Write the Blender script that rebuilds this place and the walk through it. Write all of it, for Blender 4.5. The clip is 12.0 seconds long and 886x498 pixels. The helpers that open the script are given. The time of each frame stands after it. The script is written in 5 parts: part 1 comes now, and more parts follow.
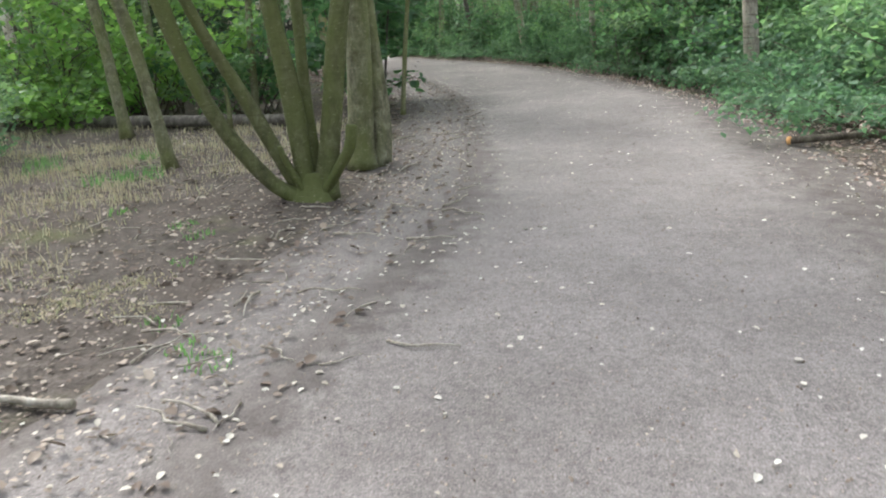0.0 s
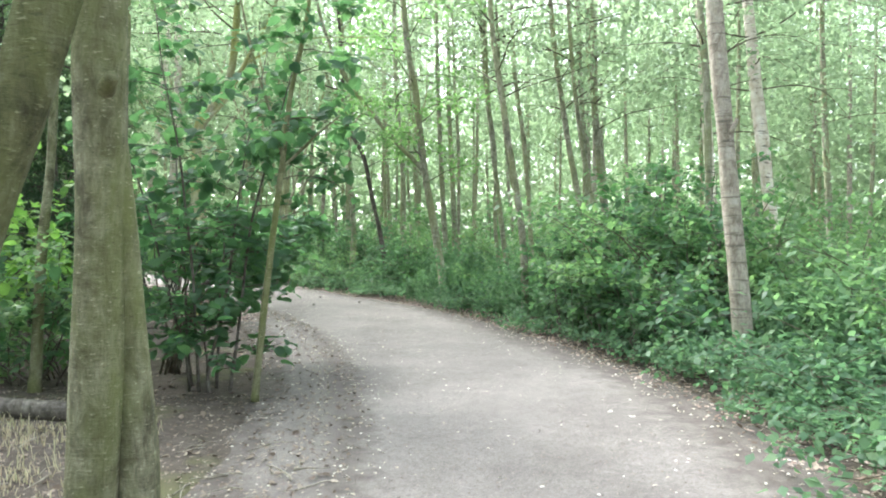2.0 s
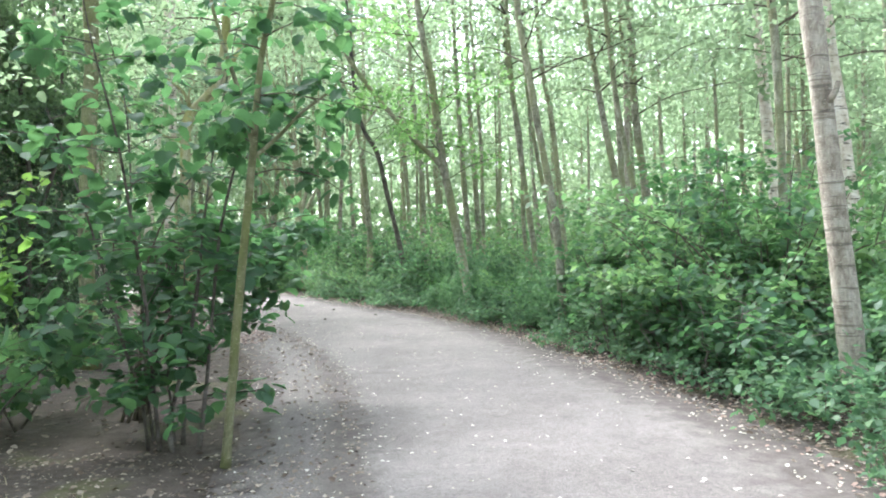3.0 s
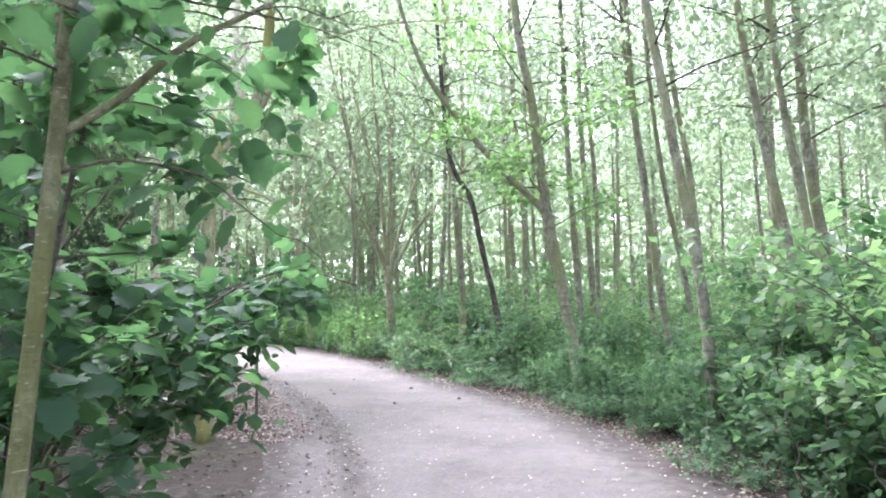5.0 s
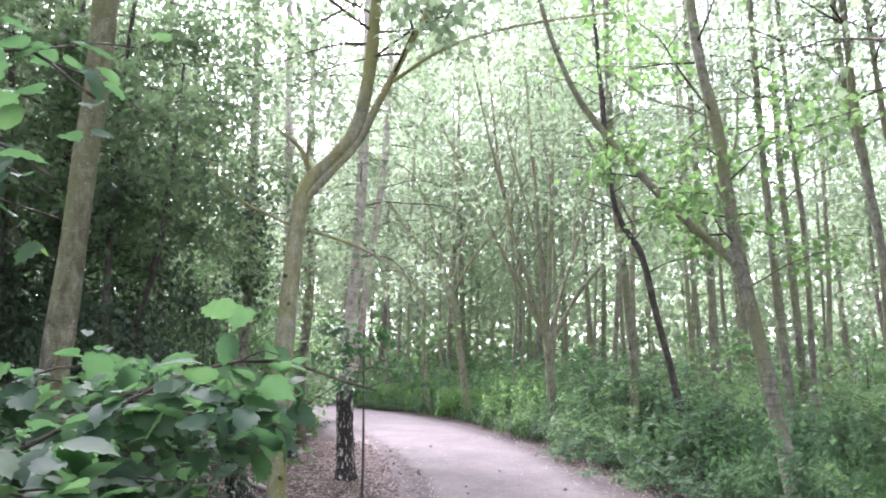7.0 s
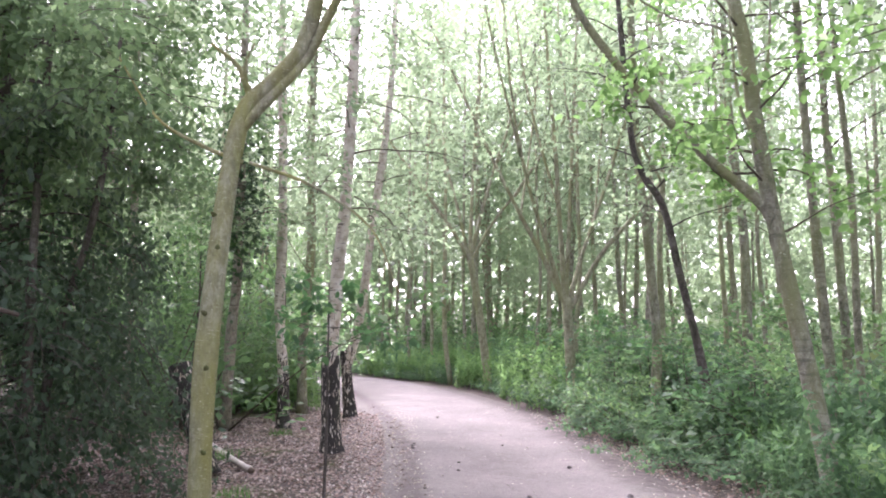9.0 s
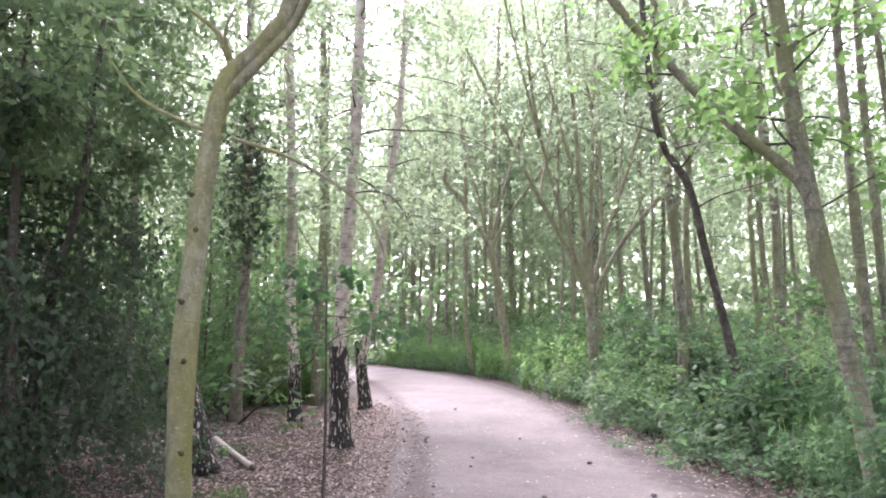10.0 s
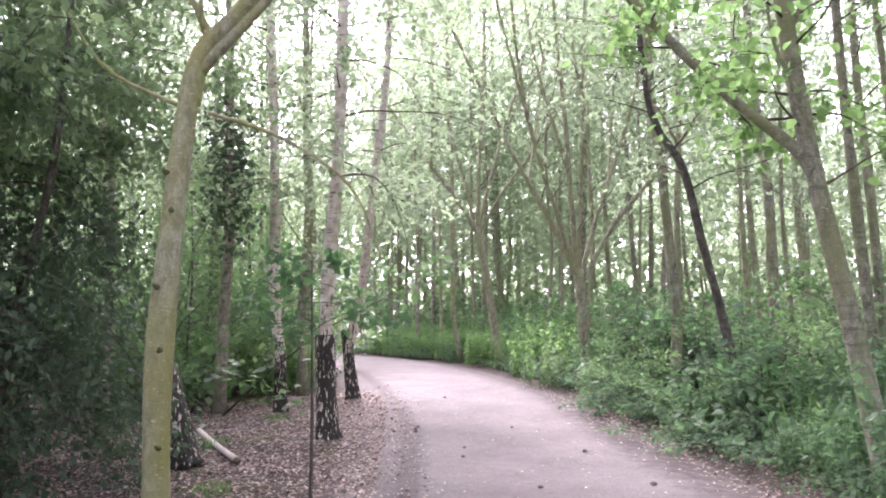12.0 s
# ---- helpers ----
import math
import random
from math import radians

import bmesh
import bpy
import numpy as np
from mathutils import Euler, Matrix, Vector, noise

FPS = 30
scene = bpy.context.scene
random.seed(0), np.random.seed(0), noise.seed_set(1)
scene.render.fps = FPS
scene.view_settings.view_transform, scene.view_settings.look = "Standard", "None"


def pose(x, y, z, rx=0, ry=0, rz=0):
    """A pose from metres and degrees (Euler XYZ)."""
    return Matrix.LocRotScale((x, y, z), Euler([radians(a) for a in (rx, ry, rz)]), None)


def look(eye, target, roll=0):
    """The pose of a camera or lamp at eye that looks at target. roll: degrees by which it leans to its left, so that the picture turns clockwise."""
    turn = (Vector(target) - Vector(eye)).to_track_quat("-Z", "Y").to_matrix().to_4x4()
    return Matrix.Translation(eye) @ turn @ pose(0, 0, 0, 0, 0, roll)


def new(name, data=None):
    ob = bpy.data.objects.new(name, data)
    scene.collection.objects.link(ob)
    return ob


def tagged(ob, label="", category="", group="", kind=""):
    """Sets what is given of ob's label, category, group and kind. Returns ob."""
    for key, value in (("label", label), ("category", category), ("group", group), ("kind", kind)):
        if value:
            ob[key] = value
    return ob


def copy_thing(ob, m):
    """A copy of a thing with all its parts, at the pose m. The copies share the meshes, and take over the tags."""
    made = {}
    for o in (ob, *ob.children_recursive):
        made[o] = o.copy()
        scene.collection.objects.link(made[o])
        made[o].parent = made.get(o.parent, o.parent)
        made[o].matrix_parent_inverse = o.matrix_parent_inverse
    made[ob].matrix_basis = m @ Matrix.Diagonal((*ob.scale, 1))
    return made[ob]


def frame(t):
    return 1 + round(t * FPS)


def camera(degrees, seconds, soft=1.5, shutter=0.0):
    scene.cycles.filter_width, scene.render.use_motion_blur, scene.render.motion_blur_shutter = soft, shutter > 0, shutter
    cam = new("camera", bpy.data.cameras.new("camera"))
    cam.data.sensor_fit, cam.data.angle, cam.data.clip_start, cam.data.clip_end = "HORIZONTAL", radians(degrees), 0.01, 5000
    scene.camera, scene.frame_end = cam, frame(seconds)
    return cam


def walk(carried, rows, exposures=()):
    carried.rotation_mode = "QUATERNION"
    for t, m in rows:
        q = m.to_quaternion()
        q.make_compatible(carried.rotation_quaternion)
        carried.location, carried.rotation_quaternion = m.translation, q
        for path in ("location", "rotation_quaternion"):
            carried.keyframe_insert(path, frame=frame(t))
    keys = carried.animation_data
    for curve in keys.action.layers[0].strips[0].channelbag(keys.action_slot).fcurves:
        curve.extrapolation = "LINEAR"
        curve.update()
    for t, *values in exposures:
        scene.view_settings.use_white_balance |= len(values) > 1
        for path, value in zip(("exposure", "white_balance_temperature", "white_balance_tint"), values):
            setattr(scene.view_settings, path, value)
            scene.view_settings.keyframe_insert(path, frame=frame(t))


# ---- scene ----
cam = camera(59.5, 12.0, soft=1.9, shutter=0.1)
PATH = [
    (0, (1.927, -0.074, 1.244), (1.457, 1.78, 0.66), -3.7),
    (0.5, (1.828, 0.781, 1.256), (1.44, 2.703, 0.864), -0.6),
    (1, (1.726, 1.601, 1.275), (1.387, 3.555, 1.017), -2.1),
    (1.5, (1.6, 2.469, 1.329), (1.26, 4.433, 1.167), -1.4),
    (2, (1.547, 3.319, 1.43), (1.277, 5.301, 1.393), -0.3),
    (2.5, (1.425, 4.141, 1.466), (1.095, 6.114, 1.481), -1.0),
    (3, (1.324, 4.938, 1.472), (0.994, 6.911, 1.439), -1.9),
    (3.2, (1.271, 5.21, 1.487), (0.889, 7.172, 1.453), -1.7),
    (4.8, (1.073, 7.682, 1.516), (0.469, 9.584, 1.653), -1.0),
    (5, (1.007, 7.978, 1.533), (0.396, 9.878, 1.659), -1.2),
    (5.5, (0.946, 8.719, 1.612), (0.244, 10.583, 1.797), -1.7),
    (6, (0.787, 9.337, 1.64), (0.051, 11.182, 1.876), -1.3),
    (6.5, (0.662, 9.909, 1.725), (-0.244, 11.67, 2.004), -0.3),
    (7, (0.538, 10.29, 1.709), (-0.479, 11.988, 2.001), -0.1),
    (7.2, (0.468, 10.443, 1.716), (-0.488, 12.174, 2.01), -0.2),
    (8.8, (0.459, 11.529, 1.6), (-0.651, 13.179, 1.813), 0.4),
    (9, (0.434, 11.663, 1.586), (-0.674, 13.313, 1.808), 0.2),
    (9.5, (0.381, 12.003, 1.572), (-0.751, 13.634, 1.812), -0.4),
    (10, (0.287, 12.222, 1.578), (-0.878, 13.836, 1.773), -0.3),
    (10.5, (0.097, 12.387, 1.561), (-1.071, 14.002, 1.722), -0.5),
    (11, (0.045, 12.424, 1.55), (-1.105, 14.054, 1.698), -0.3),
    (11.5, (0.054, 12.453, 1.542), (-1.099, 14.079, 1.709), -0.5),
    (12, (0.076, 12.442, 1.543), (-1.06, 14.079, 1.71), -0.9),
]
walk(cam, [(t, look(eye, target, roll)) for t, eye, target, roll in PATH],
     exposures=[(0, 2.22, 6150, 8), (0.5, 2.52, 6080, 3), (1, 2.62, 6090, 2), (2, 3.0, 6050, 4), (2.5, 3.05, 5950, 6), (5, 3.22, 5700, 23), (6, 3.06, 5720, 28), (6.5, 2.93, 5760, 30), (7, 2.9, 5780, 33), (9, 2.94, 5980, 36), (12, 3.0, 6040, 39)])

# ---- light: an overcast summer sky, brightest ahead to the left ----
SUN = Vector((-0.60, 0.52, 0.78)).normalized()
world = bpy.data.worlds.new("overcast_sky")
scene.world = world
world.use_nodes = True
wn, wl = world.node_tree.nodes, world.node_tree.links
sky = wn.new("ShaderNodeTexSky")
sky.sky_type, sky.sun_disc = "NISHITA", False
sky.sun_elevation, sky.sun_rotation = math.asin(SUN.z), math.atan2(SUN.x, SUN.y)
sky.dust_density, sky.air_density = 4.0, 1.0
pale = wn.new("ShaderNodeHueSaturation")
pale.inputs["Saturation"].default_value = 0.3
wl.new(sky.outputs[0], pale.inputs["Color"])
wl.new(pale.outputs[0], wn["Background"].inputs["Color"])
wn["Background"].inputs["Strength"].default_value = 0.15
lamp = bpy.data.lights.new("sun", "SUN")
lamp.energy, lamp.angle, lamp.color = 1.5, radians(25), (1.0, 0.96, 0.9)
sun = new("sun", lamp)
sun.matrix_world = look(SUN * 60, (0, 0, 0))

# ---- materials ----


def material(name):
    m = bpy.data.materials.new(name)
    m.use_nodes = True
    return m, m.node_tree.nodes, m.node_tree.links


def ramp(n, l, source, stops):
    r = n.new("ShaderNodeValToRGB")
    e = r.color_ramp.elements
    while len(e) < len(stops):
        e.new(0.5)
    for k, (at, c) in enumerate(stops):
        e[k].position, e[k].color = at, (*c, 1)
    l.new(source, r.inputs[0])
    return r.outputs[0]


def noise_tex(n, l, coords, scale, detail=5, rough=0.6, distort=0.0):
    t = n.new("ShaderNodeTexNoise")
    t.inputs["Scale"].default_value, t.inputs["Detail"].default_value = scale, detail
    t.inputs["Roughness"].default_value, t.inputs["Distortion"].default_value = rough, distort
    l.new(coords, t.inputs["Vector"])
    return t.outputs["Fac"]


def mixed(n, l, fac, a, b, kind="MIX"):
    m = n.new("ShaderNodeMix")
    m.data_type, m.blend_type = "RGBA", kind
    for socket, value in ((m.inputs[0], fac), (m.inputs[6], a), (m.inputs[7], b)):
        if isinstance(value, bpy.types.NodeSocket):
            l.new(value, socket)
        else:
            socket.default_value = value if isinstance(value, float) else (*value, 1)
    return m.outputs[2]


def maths(n, l, op, a, b=0.0, clamp=False):
    m = n.new("ShaderNodeMath")
    m.operation, m.use_clamp = op, clamp
    for socket, value in ((m.inputs[0], a), (m.inputs[1], b)):
        if isinstance(value, bpy.types.NodeSocket):
            l.new(value, socket)
        else:
            socket.default_value = value
    return m.outputs[0]


def bumped(n, l, height, strength, distance):
    b = n.new("ShaderNodeBump")
    b.inputs["Strength"].default_value, b.inputs["Distance"].default_value = strength, distance
    l.new(height, b.inputs["Height"])
    l.new(b.outputs[0], n["Principled BSDF"].inputs["Normal"])


def stretched(n, l, x, y, z):
    c = n.new("ShaderNodeTexCoord")
    m = n.new("ShaderNodeMapping")
    m.inputs["Scale"].default_value = (x, y, z)
    l.new(c.outputs["Object"], m.inputs["Vector"])
    return m.outputs[0]


def bark(name, dark, mid, light, algae=None, rings=0.0, rough=0.85, cover=0.44):
    """Smooth young bark: blotches, fine vertical grain, ring scars, and algae on one side."""
    m, n, l = material(name)
    p = n["Principled BSDF"]
    p.inputs["Roughness"].default_value, p.inputs["Specular IOR Level"].default_value = rough, 0.25
    blot = noise_tex(n, l, stretched(n, l, 1, 1, 0.6), 11, 7, 0.72, 0.4)
    col = ramp(n, l, blot, [(0.36, dark), (0.5, mid), (0.64, light)])
    grain = noise_tex(n, l, stretched(n, l, 1, 1, 0.25), 60, 3)
    col = mixed(n, l, 0.4, col, ramp(n, l, grain, [(0.35, (0.45, 0.45, 0.45)), (0.65, (1, 1, 1))]), "MULTIPLY")
    ring = noise_tex(n, l, stretched(n, l, 0.5, 0.5, 7), 4, 4)
    if rings:
        col = mixed(n, l, ramp(n, l, ring, [(0.58, (0, 0, 0)), (0.64, (rings, rings, rings))]), col, tuple(v * 0.55 for v in dark))
    if algae:
        patch = noise_tex(n, l, stretched(n, l, 1, 1, 0.3), 2.6, 4)
        col = mixed(n, l, ramp(n, l, patch, [(cover, (0, 0, 0)), (cover + 0.2, (0.85, 0.85, 0.85))]), col, algae)
    speck = noise_tex(n, l, stretched(n, l, 1, 1, 3.2), 26, 3, 0.6)
    col = mixed(n, l, ramp(n, l, speck, [(0.62, (0, 0, 0)), (0.7, (0.55, 0.55, 0.55))]), col, tuple(min(0.6, v * 1.5) for v in light))
    col = mixed(n, l, ramp(n, l, speck, [(0.28, (0.5, 0.5, 0.5)), (0.38, (0, 0, 0))]), col, tuple(v * 0.6 for v in dark))
    l.new(col, p.inputs["Base Color"])
    bumped(n, l, maths(n, l, "ADD", maths(n, l, "ADD", maths(n, l, "MULTIPLY", grain, 0.5), maths(n, l, "MULTIPLY", ring, 0.3)), maths(n, l, "MULTIPLY", speck, 0.6)), 0.8, 0.014)
    return m


BARK_MOSSY = bark("mossy_bark", (0.042, 0.039, 0.022), (0.108, 0.101, 0.054), (0.18, 0.172, 0.11), (0.098, 0.11, 0.034), 0.4, cover=0.32)
# BARK_GREY, BARK_BEIGE: own tone, lightened to stand in for haze on far trunks
BARK_GREY = bark("grey_bark", (0.122, 0.113, 0.083), (0.25, 0.237, 0.178), (0.395, 0.38, 0.305), (0.2, 0.208, 0.1), 0.5)
BARK_GREEN = bark("green_grey_bark", (0.08, 0.074, 0.046), (0.175, 0.162, 0.105), (0.3, 0.285, 0.2), (0.14, 0.15, 0.055), 0.2, cover=0.4)
BARK_BEIGE = bark("beige_bark", (0.165, 0.155, 0.1), (0.28, 0.27, 0.18), (0.395, 0.38, 0.28), (0.235, 0.24, 0.12), 0.25, cover=0.44)
BARK_PALE = bark("pale_bark", (0.17, 0.14, 0.11), (0.31, 0.265, 0.215), (0.42, 0.38, 0.32), None, 0.7)
BARK_OLIVE = bark("olive_bark", (0.17, 0.16, 0.1), (0.265, 0.255, 0.165), (0.38, 0.365, 0.27), (0.245, 0.235, 0.075), 0.2, 0.75, cover=0.36)
BARK_DARK = bark("dark_bark", (0.05, 0.042, 0.036), (0.105, 0.09, 0.076), (0.18, 0.16, 0.14), None, 0.3)
BARK_TWIG = bark("twig_bark", (0.05, 0.038, 0.028), (0.1, 0.08, 0.06), (0.17, 0.145, 0.11))
WOOD_DRY = bark("dry_twig_wood", (0.17, 0.14, 0.11), (0.3, 0.26, 0.21), (0.42, 0.38, 0.32))


def birch_bark(name, fade, edge=0.66):
    """White bark with dark scars; black and cracked at the foot, fading out upwards."""
    m, n, l = material(name)
    p = n["Principled BSDF"]
    p.inputs["Roughness"].default_value = 0.75
    co = n.new("ShaderNodeTexCoord")
    sep = n.new("ShaderNodeSeparateXYZ")
    l.new(co.outputs["Object"], sep.inputs[0])
    white = ramp(n, l, noise_tex(n, l, co.outputs["Object"], 9, 5), [(0.28, (0.32, 0.25, 0.19)), (0.48, (0.55, 0.47, 0.39)), (0.7, (0.74, 0.69, 0.62))])
    scar = noise_tex(n, l, stretched(n, l, 1, 1, 5), 7, 4)
    white = mixed(n, l, ramp(n, l, scar, [(0.59, (0, 0, 0)), (0.65, (0.9, 0.9, 0.9))]), white, (0.06, 0.048, 0.04))
    crack = noise_tex(n, l, stretched(n, l, 1, 1, 0.26), 30, 3, 0.5, 0.6)
    level = maths(n, l, "ADD", crack, maths(n, l, "MULTIPLY", maths(n, l, "MINIMUM", sep.outputs["Z"], 2.6), fade))
    dark = ramp(n, l, level, [(edge, (1, 1, 1)), (edge + 0.03, (0, 0, 0))])
    l.new(mixed(n, l, dark, white, (0.03, 0.024, 0.021)), p.inputs["Base Color"])
    bumped(n, l, maths(n, l, "ADD", level, scar), 0.9, 0.02)
    return m


BARK_BIRCH, BARK_BIRCH_FOOT = birch_bark("birch_bark", 0.2), birch_bark("birch_foot_bark", 0.02, 0.585)


def leaf(name, stops, glow, gloss=0.45, through_share=0.45):
    """Leaf blade: each leaf its own tone, light passing through."""
    m, n, l = material(name)
    p = n["Principled BSDF"]
    p.inputs["Roughness"].default_value, p.inputs["Specular IOR Level"].default_value = gloss, 0.28
    geo, info = n.new("ShaderNodeNewGeometry"), n.new("ShaderNodeObjectInfo")
    pick = maths(n, l, "ADD", maths(n, l, "MULTIPLY", geo.outputs["Random Per Island"], 0.7), maths(n, l, "MULTIPLY", info.outputs["Random"], 0.3))
    co = n.new("ShaderNodeTexCoord")
    vein = noise_tex(n, l, co.outputs["Object"], 45, 3)
    col = ramp(n, l, pick, stops)
    col = mixed(n, l, 0.35, col, ramp(n, l, vein, [(0.3, (0.55, 0.55, 0.55)), (0.7, (1, 1, 1))]), "MULTIPLY")
    l.new(col, p.inputs["Base Color"])
    t = n.new("ShaderNodeBsdfTranslucent")
    l.new(mixed(n, l, 0.5, mixed(n, l, 1.0, col, (3.0, 3.0, 3.0), "MULTIPLY"), glow), t.inputs["Color"])
    mix = n.new("ShaderNodeMixShader")
    mix.inputs[0].default_value = through_share
    l.new(p.outputs[0], mix.inputs[1])
    l.new(t.outputs[0], mix.inputs[2])
    l.new(mix.outputs[0], n["Material Output"].inputs["Surface"])
    return m


LEAF_HAZEL = leaf("hazel_leaf", [(0.0, (0.032, 0.07, 0.042)), (0.5, (0.05, 0.1, 0.056)), (0.93, (0.085, 0.15, 0.062)), (1.0, (0.18, 0.18, 0.06))], (0.17, 0.38, 0.08), 0.66, 0.38)
LEAF_SHRUB = leaf("shrub_leaf", [(0.0, (0.052, 0.105, 0.05)), (0.5, (0.083, 0.152, 0.066)), (0.95, (0.135, 0.21, 0.08)), (1.0, (0.23, 0.24, 0.08))], (0.22, 0.38, 0.115), 0.48, 0.42)
LEAF_BRAMBLE = leaf("bramble_leaf", [(0.0, (0.034, 0.078, 0.046)), (0.5, (0.062, 0.124, 0.064)), (1.0, (0.116, 0.182, 0.082))], (0.17, 0.31, 0.115), 0.55, 0.4)
LEAF_NETTLE = leaf("nettle_leaf", [(0.0, (0.042, 0.092, 0.05)), (0.6, (0.076, 0.143, 0.07)), (1.0, (0.13, 0.208, 0.095))], (0.18, 0.33, 0.12), 0.55, 0.42)
LEAF_CANOPY = leaf("canopy_leaf", [(0.0, (0.08, 0.12, 0.068)), (0.5, (0.115, 0.162, 0.092)), (1.0, (0.17, 0.22, 0.122))], (0.4, 0.51, 0.29), 0.5, 0.58)
LEAF_FRESH = leaf("fresh_nettle_leaf", [(0.0, (0.07, 0.135, 0.05)), (0.6, (0.105, 0.19, 0.065)), (1.0, (0.15, 0.235, 0.085))], (0.26, 0.43, 0.13), 0.6, 0.5)
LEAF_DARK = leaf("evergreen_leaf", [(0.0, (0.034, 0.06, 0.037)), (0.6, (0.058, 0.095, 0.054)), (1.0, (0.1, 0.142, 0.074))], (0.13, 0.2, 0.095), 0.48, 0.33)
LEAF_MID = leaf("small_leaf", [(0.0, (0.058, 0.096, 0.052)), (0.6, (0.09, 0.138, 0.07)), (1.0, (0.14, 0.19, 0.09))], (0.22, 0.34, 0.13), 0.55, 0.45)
GRASS_GREEN = leaf("green_grass", [(0.0, (0.06, 0.14, 0.04)), (1.0, (0.12, 0.23, 0.07))], (0.2, 0.4, 0.1), 0.6, 0.4)
GRASS_DRY = leaf("dry_grass", [(0.0, (0.25, 0.205, 0.13)), (0.5, (0.38, 0.33, 0.23)), (1.0, (0.2, 0.25, 0.11))], (0.42, 0.38, 0.26), 0.8, 0.25)
LITTER_PALE = leaf("pale_fallen_leaf", [(0.0, (0.24, 0.19, 0.14)), (0.5, (0.48, 0.44, 0.37)), (0.85, (0.6, 0.57, 0.5)), (1.0, (0.5, 0.36, 0.1))], (0.4, 0.36, 0.28), 0.7, 0.08)
LITTER_BROWN = leaf("brown_fallen_leaf", [(0.0, (0.05, 0.036, 0.028)), (0.35, (0.13, 0.095, 0.072)), (0.65, (0.27, 0.215, 0.17)), (0.9, (0.42, 0.36, 0.3)), (1.0, (0.6, 0.55, 0.48))], (0.2, 0.15, 0.1), 0.75, 0.08)

LITTER_RED = leaf("reddish_fallen_leaf", [(0.0, (0.15, 0.098, 0.08)), (0.35, (0.29, 0.205, 0.17)), (0.75, (0.45, 0.365, 0.32)), (1.0, (0.64, 0.58, 0.54))], (0.2, 0.14, 0.1), 0.75, 0.08)

LEAF_BRIGHT = leaf("young_maple_leaf", [(0.0, (0.065, 0.14, 0.036)), (0.6, (0.105, 0.2, 0.045)), (1.0, (0.16, 0.245, 0.06))], (0.24, 0.42, 0.08), 0.5, 0.5)


def ground_material():
    m, n, l = material("woodland_soil")
    p = n["Principled BSDF"]
    p.inputs["Roughness"].default_value, p.inputs["Specular IOR Level"].default_value = 0.95, 0.15
    co = n.new("ShaderNodeTexCoord").outputs["Object"]
    big, fine, crumbs = noise_tex(n, l, co, 0.55, 5), noise_tex(n, l, co, 9, 6, 0.7), noise_tex(n, l, co, 70, 4, 0.7)
    soil = ramp(n, l, fine, [(0.3, (0.046, 0.037, 0.031)), (0.5, (0.098, 0.081, 0.069)), (0.7, (0.165, 0.142, 0.124))])
    soil = mixed(n, l, ramp(n, l, big, [(0.42, (0, 0, 0)), (0.62, (0.8, 0.8, 0.8))]), soil, (0.112, 0.09, 0.076))
    soil = mixed(n, l, 0.55, soil, ramp(n, l, crumbs, [(0.32, (0.35, 0.33, 0.31)), (0.6, (1, 1, 1)), (0.72, (1.5, 1.45, 1.4))]), "MULTIPLY")
    moss = maths(n, l, "MULTIPLY", ramp(n, l, noise_tex(n, l, co, 0.9, 4), [(0.56, (0, 0, 0)), (0.66, (1, 1, 1))]), 0.55)
    l.new(mixed(n, l, moss, soil, (0.12, 0.125, 0.05)), p.inputs["Base Color"])
    bumped(n, l, maths(n, l, "ADD", fine, maths(n, l, "MULTIPLY", crumbs, 0.5)), 0.8, 0.03)
    return m


